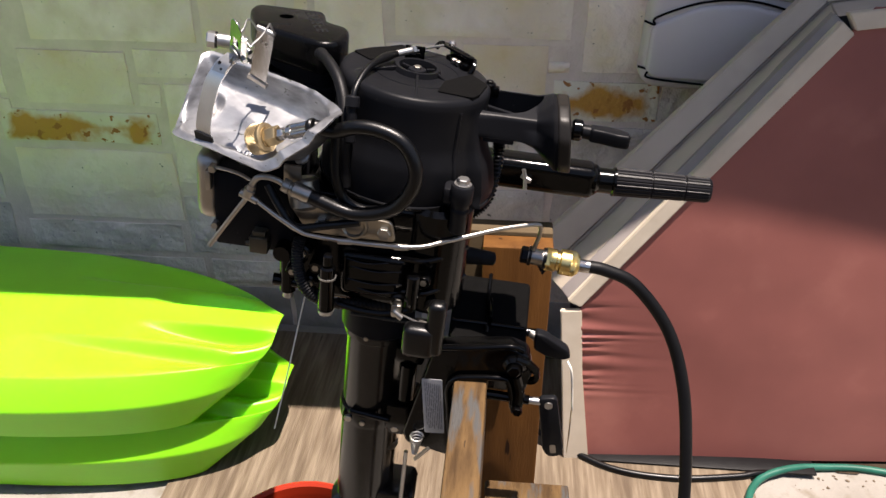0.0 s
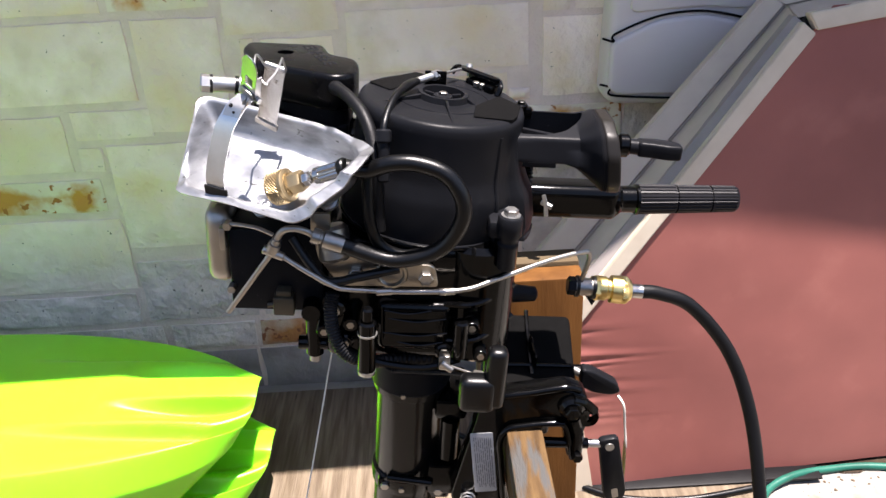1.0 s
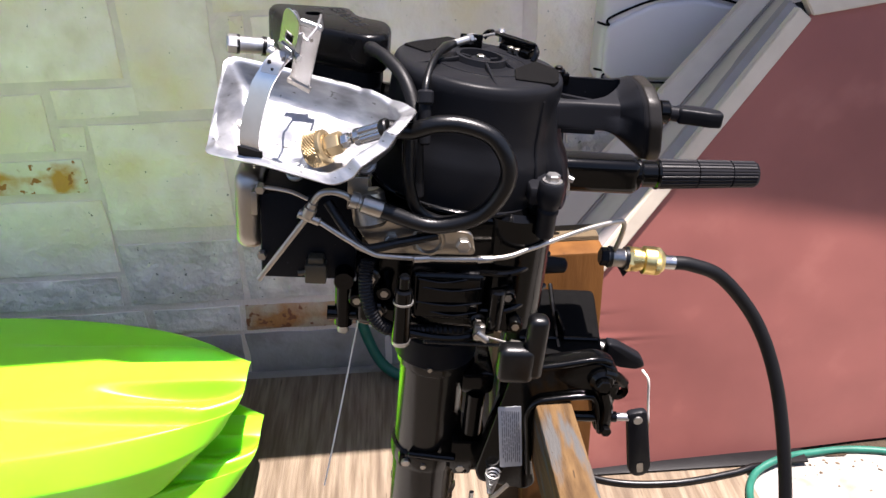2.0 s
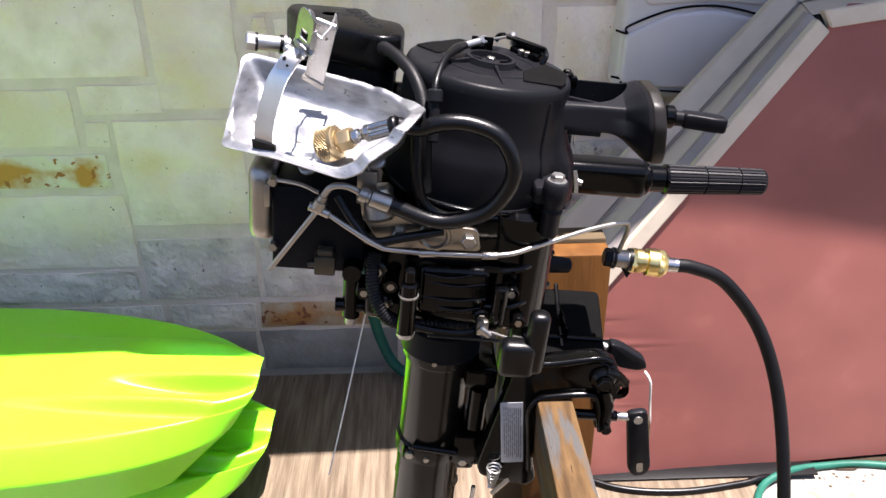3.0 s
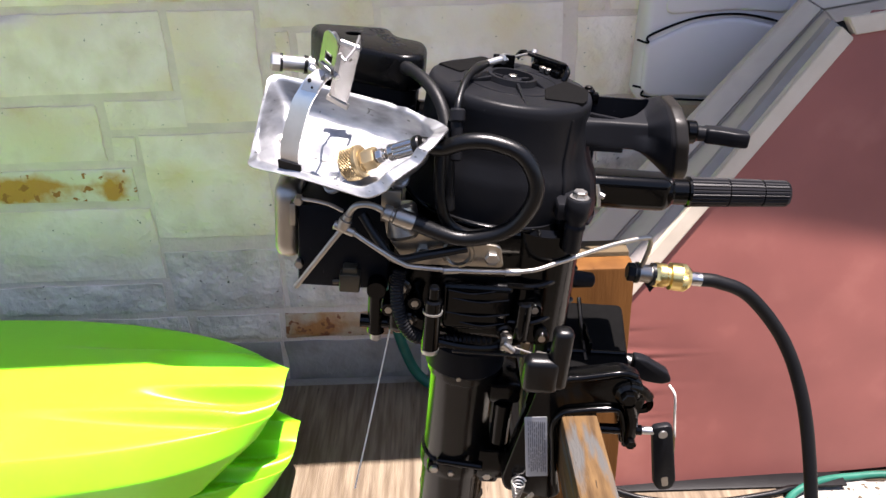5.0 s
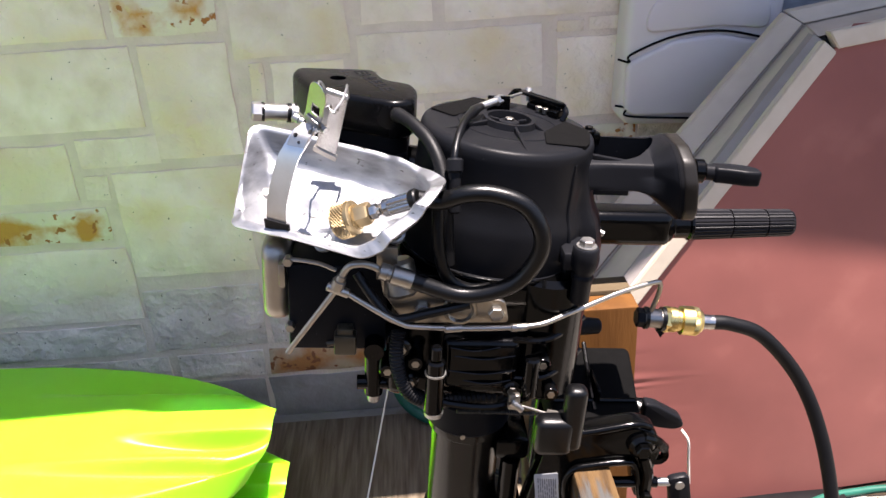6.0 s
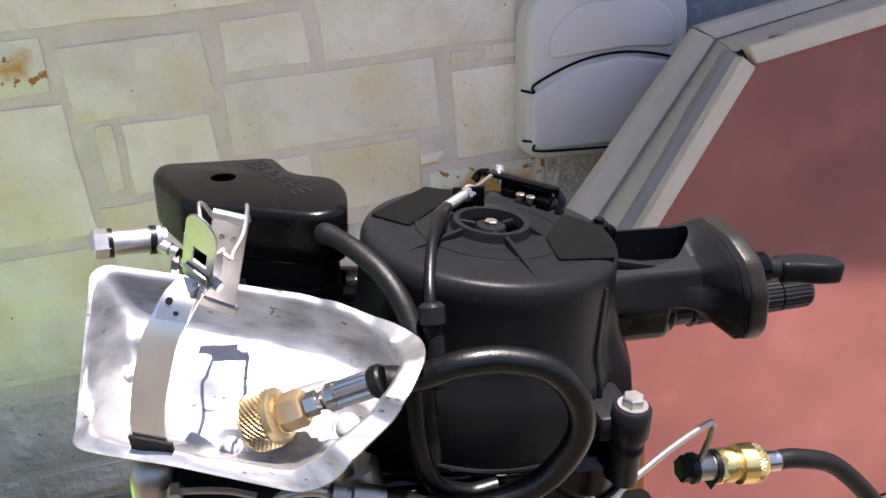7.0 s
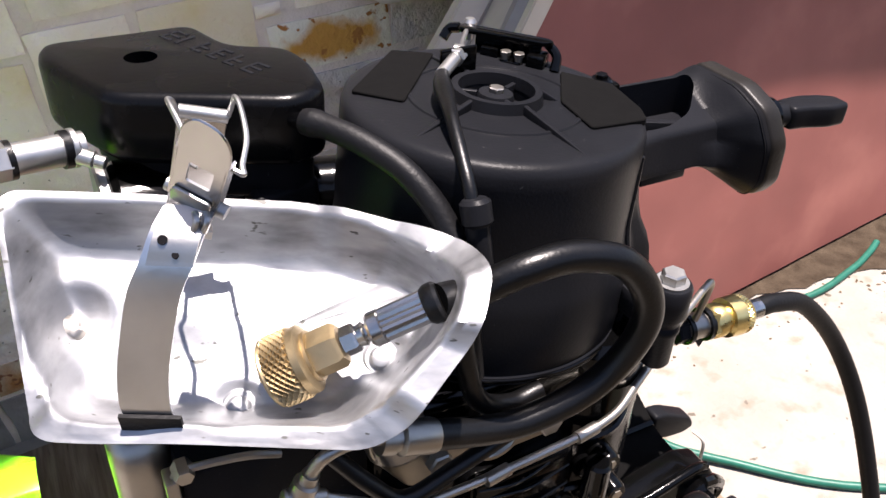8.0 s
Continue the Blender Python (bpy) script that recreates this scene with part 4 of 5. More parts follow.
LW, LL = Vector((0.707, -0.582, -0.402)).normalized(), Vector((0.193, -0.434, 0.88)).normalized()
LN = LW.cross(LL).normalized()
LL = LN.cross(LW)
LEVER = Matrix.Translation((-0.1902, -0.0777, 0.0111)) @ Matrix([(LW[i], LL[i], LN[i], 0) for i in range(3)] + [(0, 0, 0, 1)])
mp("latch_lever", drilled(prism(rounded([(-0.0100, 0.0), (0.0100, 0.0), (0.0112, 0.032), (0.0100, 0.040), (0.004, 0.046), (-0.006, 0.0465), (-0.0105, 0.040), (-0.0108, 0.030)], 0.004), 0, 0.0013, 0.0005, 1, LEVER), prism(rounded([(-0.0045, 0.012), (0.0060, 0.012), (0.0060, 0.023), (-0.0045, 0.023)], 0.001), -0.01, 0.01, 0, 1, LEVER)), STEEL, strap)
mp("lever_flange", joined(prism([(-0.0106, 0.0), (-0.0095, 0.0), (-0.0098, 0.028), (-0.0108, 0.028)], -0.0055, 0.0013, 0, 1, LEVER), prism([(0.0095, 0.0), (0.0106, 0.0), (0.0110, 0.028), (0.0100, 0.028)], -0.0055, 0.0013, 0, 1, LEVER)), STEEL, strap)
mp("latch_pivot", joined(rod(LEVER @ Vector((-0.0125, 0.001, -0.002)), LEVER @ Vector((0.0140, 0.001, -0.002)), 0.0032, n=18), prism(rounded([(-0.0085, -0.001), (0.0085, -0.001), (0.0085, 0.007), (-0.0085, 0.007)], 0.002), 0.0015, 0.0035, 0.0008, 2, LEVER)), ZINC, strap)
mp("latch_hole", turned(sh(0.0665, 0.0715, 0.056), sh(0.0665, 0.0715, 0.0587), [(0, 0.0020), (1, 0.0020)], 16), SEAM, strap)
mp("latch_hole", turned(sh(0.0715, 0.0660, 0.054), sh(0.0715, 0.0660, 0.0565), [(0, 0.0014), (1, 0.0014)], 16), SEAM, strap)
for a_ in (0.0775, 0.0815):
    mp("latch_tab", tube([sh(a_, 0.076, 0.0565), sh(a_ + 0.002, 0.079, 0.0605), sh(a_ + 0.0005, 0.083, 0.0585)], 0.0015, 8), ZINC, strap)
RL, RR = Vector((-0.1824, -0.0247, 0.0250)), Vector((-0.1612, -0.0292, 0.0222))
DOWN = Vector((-0.0138, 0.0107, -0.0645))
cw, cl = (RR - RL), DOWN.normalized()
cn = cw.cross(cl).normalized()
cw = cl.cross(cn).normalized()
CATCH = Matrix.Translation((RL + RR) / 2) @ Matrix([(cw[i], -cl[i], cn[i], 0) for i in range(3)] + [(0, 0, 0, 1)])
hook = mp("catch_plate", prism(rounded([(-0.0108, -0.063), (0.0108, -0.067), (0.0108, 0.0), (-0.0108, 0.0)], 0.002), -0.0008, 0.0008, 0.0004, 1, CATCH), STEEL, None, "upright steel catch plate")
mp("catch_roll", rod(CATCH @ Vector((-0.0108, 0.001, 0)), CATCH @ Vector((0.0108, 0.001, 0)), 0.0032, n=18), ZINC, hook)
mp("catch_foot", prism(rounded([(-0.0125, -0.0655), (0.0125, -0.0695), (0.0125, -0.064), (-0.0125, -0.060)], 0.001), -0.003, 0.003, 0.0005, 1, CATCH), DULLSTEEL, hook)
for a_ in (-0.004, 0.003):
    mp("catch_rivet", turned(CATCH @ Vector((a_, -0.014, -0.0018)), CATCH @ Vector((a_, -0.014, 0.0018)), [(0, 0.0016), (1, 0.0016)], 12), DULLSTEEL, hook)
for root_, top_, low_ in ((RL, Vector((-0.1879, -0.0438, 0.0394)), Vector((-0.1905, -0.0740, 0.0285))), (RR, Vector((-0.1617, -0.0520, 0.0394)), Vector((-0.1712, -0.0885, 0.0250)))):
    out_ = Vector((0, -0.002, 0.004))
    mp("bail_wire", tube([root_, root_ + (top_ - root_) * 0.55 + out_, top_ + Vector((0, 0.004, 0.0)), top_ + Vector((0, -0.004, -0.001)), top_ + (low_ - top_) * 0.5 + Vector((0.002, -0.002, 0.0)), low_ + (top_ - low_) * 0.12, low_, low_ + LW * (-0.008 if root_ is RR else 0.006)], 0.0012, 8), ZINC, strap)

# brass bottle valve that lies in the cradle, and the hose that comes out of it
V0, V1 = Vector((-0.1688, -0.0895, -0.0817)), Vector((-0.0931, -0.1146, -0.0437))


def vl(t):
    return V0 + (V1 - V0) * t


def knurled(p, q, r, n=40, rows=9, deep=0.05):
    """A band of diamond pits between sharp crossing ridges."""
    m, d = along(p, q)
    b = bmesh.new()
    rings = []
    for j in range(rows + 1):
        ring = []
        for i in range(n):
            k = 1.0 if (i + j) % 2 else 1 - deep
            k = k * (0.93 if j in (0, rows) else 1)
            ring.append(b.verts.new((r * k * math.cos(2 * math.pi * i / n), r * k * math.sin(2 * math.pi * i / n), d * j / rows)))
        rings.append(ring)
    for j in range(rows):
        for i in range(n):
            v = (rings[j][i], rings[j][(i + 1) % n], rings[j + 1][(i + 1) % n], rings[j + 1][i])
            if (i + j) % 2:
                b.faces.new((v[0], v[1], v[2]))
                b.faces.new((v[0], v[2], v[3]))
            else:
                b.faces.new((v[0], v[1], v[3]))
                b.faces.new((v[1], v[2], v[3]))
    b.faces.new(rings[0][::-1])
    b.faces.new(rings[-1])
    b.transform(m)
    return b


valve = mp("bottle_valve", knurled(vl(0.02), vl(0.18), 0.0176, 56, 10, 0.11), BRASS, None, "knurled brass gas bottle connector", 2)
mp("valve_rim", joined(turned(vl(0.0), vl(0.03), [(0, 0.0155), (0.5, 0.017), (1, 0.0165)]), turned(vl(0.18), vl(0.24), [(0, 0.0166), (0.7, 0.0166), (1, 0.0140)]), rod(vl(-0.06), vl(0.0), 0.003)), BRASS, valve)
mp("valve_hex", joined(hexnut(vl(0.25), vl(0.42), 0.0112), turned(vl(0.23), vl(0.26), [(0, 0.0125), (1, 0.0125)])), BRASS, valve)
mp("hose_fitting", joined(hexnut(vl(0.43), vl(0.51), 0.0072), turned(vl(0.50), vl(0.60), [(0, 0.005), (0.5, 0.006), (0.6, 0.0045), (1, 0.0045)]), turned(vl(0.58), vl(0.66), [(0, 0.0075), (0.2, 0.0085), (0.9, 0.0085), (1, 0.007)], 24)), STEEL, valve)
m_, d_ = along(vl(0.655), vl(0.94))
mp("hose_crimp", prism([((0.0081 if i % 3 else 0.0072) * math.cos(i * math.pi / 18), (0.0081 if i % 3 else 0.0072) * math.sin(i * math.pi / 18)) for i in range(36)], 0, d_, 0.0006, 1, m_), STEEL, valve, "", 12)
mp("grommet", turned(vl(0.90), vl(0.99), [(0, 0.0085), (0.3, 0.0098), (0.8, 0.0098), (1, 0.0085)], 24), RUBBER, valve)

mp("gas_hose", tube([vl(0.97), sh(0.196, 0.069, -0.003), (-0.050, -0.1185, -0.0370), (-0.025, -0.121, -0.0358), (0.002, -0.126, -0.044), (0.0180, -0.131, -0.066), (0.0185, -0.132, -0.090), (0.004, -0.128, -0.118), (-0.020, -0.124, -0.134), (-0.054, -0.120, -0.140), (-0.104, -0.1205, -0.1235)], 0.0082, 20), RUBBER, None, "thick black rubber gas hose")
mp("hose_ferrule", joined(turned((-0.0970, -0.120, -0.1262), (-0.1275, -0.1187, -0.1165), [(0, 0.0088), (0.08, 0.0094), (0.62, 0.0094), (0.66, 0.0068), (0.74, 0.0066), (0.76, 0.0084), (1, 0.0080)], 24)), DULLSTEEL)
mp("elbow_pipe", tube([(-0.126, -0.1187, -0.1168), (-0.135, -0.120, -0.1115), (-0.145, -0.122, -0.1085), (-0.1545, -0.122, -0.1105), (-0.161, -0.120, -0.119), (-0.168, -0.118, -0.136)], 0.0034, 14), DULLSTEEL)
mp("pipe_joint", joined(turned((-0.1625, -0.1195, -0.1225), (-0.1690, -0.1182, -0.1385), [(0, 0.0046), (0.3, 0.0048), (0.35, 0.0066), (0.9, 0.0066), (1, 0.005)], 20), rod((-0.1770, -0.118, -0.1345), (-0.1560, -0.119, -0.1425), 0.0046, n=16, bev=0.001)), DULLSTEEL)
mp("drain_pipe", rod((-0.168, -0.118, -0.138), (-0.2170, -0.113, -0.2135), 0.0031, 0.0026), DULLSTEEL)
mp("gas_pipe", tube([(-0.157, -0.119, -0.1420), (-0.133, -0.124, -0.1555), (-0.108, -0.124, -0.1705), (-0.090, -0.121, -0.1765), (-0.03, -0.118, -0.179), (0.026, -0.114, -0.177), (0.060, -0.100, -0.172), (0.120, -0.070, -0.163), (0.162, -0.050, -0.161), (0.171, -0.046, -0.165), (0.172, -0.044, -0.178), (0.168, -0.043, -0.200)], 0.0027, 12), DULLSTEEL)
for x_, y_ in ((-0.055, -0.121), (0.01, -0.117)):
    mp("pipe_sleeve", rod((x_ - 0.008, y_, -0.1785), (x_ + 0.008, y_ + 0.002, -0.1782), 0.0039, n=12), DULLSTEEL)

# gas inlet coupling
I0, I1 = Vector((0.152, -0.038, -0.2110)), Vector((0.2390, -0.041, -0.2145))


def il(t):
    return I0 + (I1 - I0) * t


inlet = mp("inlet_coupling", joined(turned(il(0.42), il(0.86), [(0, 0.0125), (0.06, 0.014), (0.25, 0.014), (0.28, 0.0125), (0.36, 0.0125), (0.40, 0.016), (0.72, 0.0165), (0.76, 0.0145), (0.9, 0.0145), (1, 0.012)], 36)), GOLDBRASS, None, "bright brass quick coupling")
mp("coupling_knurl", knurled(il(0.72), il(0.82), 0.0162, 72, 4, 0.05), GOLDBRASS, inlet, "", 2)
mp("coupling_hex", hexnut(il(0.38), il(0.46), 0.0145), GOLDBRASS, inlet)
mp("inlet_body", turned(il(0.12), il(0.40), [(0, 0.0105), (0.5, 0.0105), (1, 0.011)], 28), DULLSTEEL, inlet)
mp("inlet_nut", hexnut(il(0.14), il(0.02), 0.0108), BLACK, inlet)
mp("inlet_ring", joined(turned(il(0.13), il(0.17), [(0, 0.0125), (1, 0.0125)], 28), turned(il(0.34), il(0.39), [(0, 0.0135), (1, 0.0135)], 28)), RUBBER, inlet)
mp("inlet_tab", prism([(-0.008, -0.010), (0.010, -0.008), (0.002, -0.024)], -0.001, 0.001, 0, 1, Matrix.Translation(il(0.36)) @ XZ), BLACK, inlet)

# fittings round the engine
mp("coil_spring", tube([(0.106, 0.066, -0.098), (0.109, 0.07, -0.112), (0.110, 0.07, -0.149), (0.105, 0.068, -0.193), (0.090, 0.064, -0.216), (0.070, 0.056, -0.226)], 0.008, 12, 40, lambda s: 0.0072 + 0.0016 * math.sin(s * 34 * 2 * math.pi)), GLOSSBLACK)
mp("spring_wire", tube([(0.122, 0.07, -0.118), (0.118, 0.062, -0.100), (0.126, 0.05, -0.088), (0.180, 0.045, -0.090)], 0.001, 6), DULLSTEEL)
mp("cotter_pin", joined(tube([(0.154, 0.172, -0.192), (0.158, 0.170, -0.206), (0.160, 0.168, -0.222)], 0.003, 8), rod((0.153, 0.176, -0.204), (0.166, 0.168, -0.208), 0.004)), ZINC)
mp("wiring_tube", tube([(-0.075, -0.095, -0.05), (-0.072, -0.105, -0.10), (-0.062, -0.106, -0.130), (-0.04, -0.104, -0.143), (-0.02, -0.103, -0.142)], 0.006, 12), RUBBER)
mp("wiring_tube", tube([(-0.15, -0.10, -0.13), (-0.13, -0.112, -0.155), (-0.112, -0.118, -0.170), (-0.08, -0.116, -0.164), (-0.04, -0.112, -0.155)], 0.005, 12), RUBBER)
mp("exhaust_stub", rod((-0.113, -0.088, -0.120), (-0.105, -0.098, -0.155), 0.018, n=24, bev=0.004), DULLSTEEL)
mp("muffler_clip", joined(box(-0.225, -0.219, -0.096, -0.084, -0.150, -0.125, 0.001), tube([(-0.222, -0.09, -0.128), (-0.214, -0.094, -0.120), (-0.188, -0.096, -0.122), (-0.17, -0.095, -0.130)], 0.002, 8)), DULLSTEEL)
for z_ in (-0.122, -0.196):
    mp("muffler_bolt", hexnut((-0.216, -0.088, z_), (-0.216, -0.098, z_), 0.005), DULLSTEEL)
mp("silver_tube", joined(rod((-0.258, 0.048, -0.0185), (-0.226, 0.056, -0.0215), 0.0086, n=24, bev=0.001), rod((-0.226, 0.056, -0.0215), (-0.220, 0.0572, -0.0222), 0.0085, n=24), hexnut((-0.256, 0.0485, -0.0185), (-0.267, 0.046, -0.0175), 0.0105)), ZINC, None, "silver spark plug shroud")
mp("tube_clamp", joined(rod((-0.2270, 0.0558, -0.0214), (-0.2235, 0.0565, -0.0218), 0.0106, n=28, bev=0.0006), rod((-0.2240, 0.0500, -0.0230), (-0.2165, 0.0460, -0.0255), 0.0046, n=18, bev=0.0006), rod((-0.2165, 0.0460, -0.0255), (-0.2115, 0.0433, -0.0272), 0.0036, n=12, bev=0.0005)), ZINC, None, "worm-drive clamp on the silver shroud")
mp("tube_ring", joined(turned((-0.257, 0.0483, -0.0186), (-0.254, 0.049, -0.0188), [(0, 0.0103), (1, 0.0103)], 24), turned((-0.231, 0.0548, -0.021), (-0.227, 0.0557, -0.0214), [(0, 0.0103), (1, 0.0103)], 24)), RUBBER)
mp("carburettor", joined(rod((-0.215, 0.06, -0.075), (-0.16, 0.06, -0.075), 0.036, n=36, bev=0.008), rod((-0.16, 0.06, -0.07), (-0.08, 0.04, -0.07), 0.02, n=24)), GLOSSBLACK)
mp("carburettor_flange", turned((-0.2185, 0.06, -0.075), (-0.2115, 0.06, -0.075), [(0, 0.0385), (0.2, 0.0400), (0.8, 0.0400), (1, 0.0385)], 40), ZINC)
mp("bronze_block", joined(box(-0.172, -0.150, -0.105, -0.08, -0.222, -0.200, 0.002), box(-0.169, -0.153, -0.102, -0.083, -0.202, -0.193, 0.002), rod((-0.180, -0.09, -0.218), (-0.17, -0.09, -0.216), 0.003)), BRONZE)
mp("valve_body", joined(rod((-0.132, -0.075, -0.290), (-0.132, -0.075, -0.225), 0.010, n=20, bev=0.002), rod((-0.132, -0.11, -0.215), (-0.132, -0.05, -0.215), 0.010, n=20), rod((-0.15, -0.075, -0.275), (-0.11, -0.075, -0.275), 0.008, n=16)), GLOSSBLACK)
mp("valve_tip", rod((-0.132, -0.075, -0.298), (-0.132, -0.075, -0.289), 0.0065, n=16), ZINC)
mp("corrugated_tube", tube([(-0.108, -0.115, -0.185), (-0.110, -0.121, -0.205), (-0.106, -0.122, -0.232), (-0.094, -0.119, -0.258), (-0.072, -0.110, -0.274), (-0.04, -0.092, -0.284), (0.0, -0.080, -0.290)], 0.008, 14, 14, lambda s: 0.0070 + 0.0007 * (1 if int(s * 84) % 2 else -1)), MATTHOSE)
post_ = mp("linkage_post", rod((-0.071, -0.134, -0.268), (-0.071, -0.134, -0.206), 0.0095, n=20, bev=0.002), GLOSSBLACK)
mp("post_tip", joined(rod((-0.071, -0.134, -0.206), (-0.071, -0.134, -0.190), 0.006, n=16, bev=0.002)), GLOSSBLACK, post_)
mp("post_ring", turned((-0.071, -0.134, -0.222), (-0.071, -0.134, -0.220), [(0, 0.0105), (1, 0.0105)], 24), ZINC, post_)
mp("post_foot", turned((-0.071, -0.134, -0.272), (-0.071, -0.134, -0.267), [(0, 0.009), (1, 0.0098)], 24), ZINC, post_)
for x_, y_, z_, r_ in ((-0.105, -0.118, -0.205, 0.010), (-0.095, -0.118, -0.245, 0.009), (0.032, -0.106, -0.235, 0.009), (0.012, -0.108, -0.262, 0.010)):
    mp("case_boss", joined(rod((x_, y_ + 0.03, z_), (x_, y_, z_), r_, n=20, bev=0.002)), GLOSSBLACK)
    mp("case_screw", turned((x_, y_, z_), (x_, y_ - 0.003, z_), [(0, r_ * 0.55), (1, r_ * 0.5)], 6), DULLSTEEL)
mp("case_rib", tube([(0.010, -0.098, -0.205), (0.045, -0.103, -0.200), (0.086, -0.070, -0.193)], 0.0035, 8), GLOSSBLACK)
mp("case_rib", tube([(0.0, -0.096, -0.252), (0.045, -0.103, -0.246), (0.088, -0.066, -0.236)], 0.0035, 8), GLOSSBLACK)
mp("case_cover", box(-0.062, 0.018, -0.104, -0.080, -0.264, -0.203, 0.009, 4), GLOSSBLACK)
for z_, x0_, x1_ in ((-0.212, -0.055, -0.004), (-0.222, -0.05, 0.012), (-0.240, -0.056, 0.014), (-0.252, -0.04, 0.01)):
    mp("case_fin", tube([(x0_, -0.103, z_), ((x0_ + x1_) / 2, -0.106, z_ - 0.002), (x1_, -0.103, z_ + 0.001)], 0.0014, 8, 5), GLOSSBLACK)
for x_, z_ in ((-0.112, -0.198), (-0.090, -0.226), (0.040, -0.226), (0.052, -0.262), (-0.118, -0.236)):
    mp("socket_screw", joined(turned((x_, -0.085, z_), (x_, -0.113, z_), [(0, 0.0085), (0.92, 0.0085), (1, 0.0072)], 24)), GLOSSBLACK)
    mp("screw_socket", turned((x_, -0.1128, z_), (x_, -0.1136, z_), [(0, 0.0042), (1, 0.0042)], 6), DULLSTEEL)
mp("bead_chain", tube([(-0.045 + 0.0026 * i, -0.112, -0.2845 - 0.00006 * i) for i in range(40)], 0.002, 8, 2, lambda s: 0.0016 + 0.0010 * abs(math.sin(s * 39 * math.pi))), RUBBER)
mp("case_bar", joined(tube([(-0.10, -0.10, -0.262), (-0.06, -0.108, -0.276), (-0.01, -0.110, -0.280), (0.03, -0.104, -0.272)], 0.004, 8)), GLOSSBLACK)
mp("case_lug", rod((0.028, -0.114, -0.262), (0.028, -0.114, -0.215), 0.0085, n=16, bev=0.002), GLOSSBLACK)
mp("link_clevis", joined(box(0.006, 0.018, -0.126, -0.118, -0.272, -0.254, 0.002), rod((0.008, -0.128, -0.260), (0.020, -0.13, -0.268), 0.004), rod((0.018, -0.128, -0.264), (0.046, -0.145, -0.262), 0.0012), hexnut((0.042, -0.146, -0.262), (0.052, -0.150, -0.261), 0.006)), DULLSTEEL)
mp("friction_lever", joined(box(0.052, 0.073, -0.178, -0.158, -0.284, -0.211, 0.007, 3), box(0.026, 0.064, -0.180, -0.157, -0.288, -0.246, 0.008, 3)), RUBBER, None, "dark grey rubber-coated steering lever")
mp("shift_stub", rod((0.07, -0.02, -0.235), (0.124, -0.008, -0.242), 0.013, 0.009, n=20, bev=0.002), BLACK)

# leg collar
mp("leg_neck", lathe([(0.040, -0.300), (0.048, -0.306), (0.043, -0.311), (0.049, -0.317), (0.043, -0.322), (0.050, -0.328), (0.050, -0.362), (0.046, -0.366)], 48, Matrix.Translation((-0.021, -0.01, 0))), BLACK)
mp("leg_clamp", lathe([(0.0415, -0.529), (0.0455, -0.528), (0.0465, -0.516), (0.0455, -0.506), (0.0415, -0.505)], 48, Matrix.Translation((-0.021, -0.01, 0))), LEGBLACK)
mp("leg_band", turned((-0.021, -0.01, -0.590), (-0.019, -0.004, -0.580), [(0, 0.0435), (0.5, 0.0450), (1, 0.0435)], 48), RUBBER)
mp("leg_screw", turned((-0.027, -0.052, -0.516), (-0.027, -0.058, -0.5165), [(0, 0.0045), (1, 0.004)], 6), DULLSTEEL)
mp("leg_lug", joined(box(0.005, 0.05, -0.06, 0.0, -0.52, -0.47, 0.006), box(0.01, 0.05, -0.055, 0.02, -0.40, -0.37, 0.006), rod((0.03, -0.05, -0.46), (0.03, -0.05, -0.40), 0.012)), GLOSSBLACK)
mp("leg_clamp_lug", joined(box(-0.058, -0.040, -0.046, -0.026, -0.528, -0.506, 0.004), box(0.010, 0.036, -0.054, -0.024, -0.532, -0.498, 0.005), rod((-0.046, -0.050, -0.500), (0.012, -0.062, -0.497), 0.0050, n=16, bev=0.001)), GLOSSBLACK)
for x_, y_ in ((-0.049, -0.047), (0.020, -0.055)):
    mp("clamp_bolt", hexnut((x_, y_, -0.516), (x_, y_ - 0.005, -0.5165), 0.006), DULLSTEEL)
mp("leg_bolt", rod((-0.03, -0.055, -0.362), (-0.03, -0.061, -0.362), 0.003, n=12), DULLSTEEL)
mp("shift_rod", rod((0.040, -0.05, -0.70), (0.040, -0.055, -0.56), 0.003, n=8), ZINC)
mp("leg_fin", box(0.0, 0.06, -0.05, 0.02, -0.72, -0.66, 0.01), LEGBLACK)

# clamp bracket details
mp("bracket_rim", tube([(0.100, -0.092, -0.49), (0.091, -0.092, -0.43), (0.087, -0.093, -0.398), (0.095, -0.093, -0.380), (0.110, -0.093, -0.3745), (0.150, -0.093, -0.3685), (0.163, -0.093, -0.3725), (0.171, -0.093, -0.395), (0.178, -0.092, -0.422)], 0.0042, 12), GLOSSBLACK)
boss = mp("bracket_boss", joined(rod((0.167, -0.075, -0.345), (0.167, -0.100, -0.345), 0.015, n=28, bev=0.004)), GLOSSBLACK)
mp("boss_bolt", hexnut((0.167, -0.100, -0.345), (0.167, -0.107, -0.345), 0.009), GLOSSBLACK, boss)
mp("bracket_eye", lathe([(0.006, -0.004), (0.012, -0.005), (0.0135, 0.0), (0.012, 0.005), (0.006, 0.004), (0.006, -0.004)], 28, Matrix.Translation((0.190, -0.086, -0.362)) @ Matrix.Rotation(radians(90), 4, "X")), GLOSSBLACK)
mp("bracket_arm", joined(tube([(0.167, -0.094, -0.332), (0.182, -0.092, -0.338), (0.196, -0.088, -0.352)], 0.006, 10), tube([(0.172, -0.094, -0.36), (0.180, -0.094, -0.385), (0.181, -0.094, -0.415)], 0.007, 10)), GLOSSBLACK)
mp("jaw_nut", hexnut((0.181, -0.090, -0.412), (0.181, -0.106, -0.412), 0.007), GLOSSBLACK)
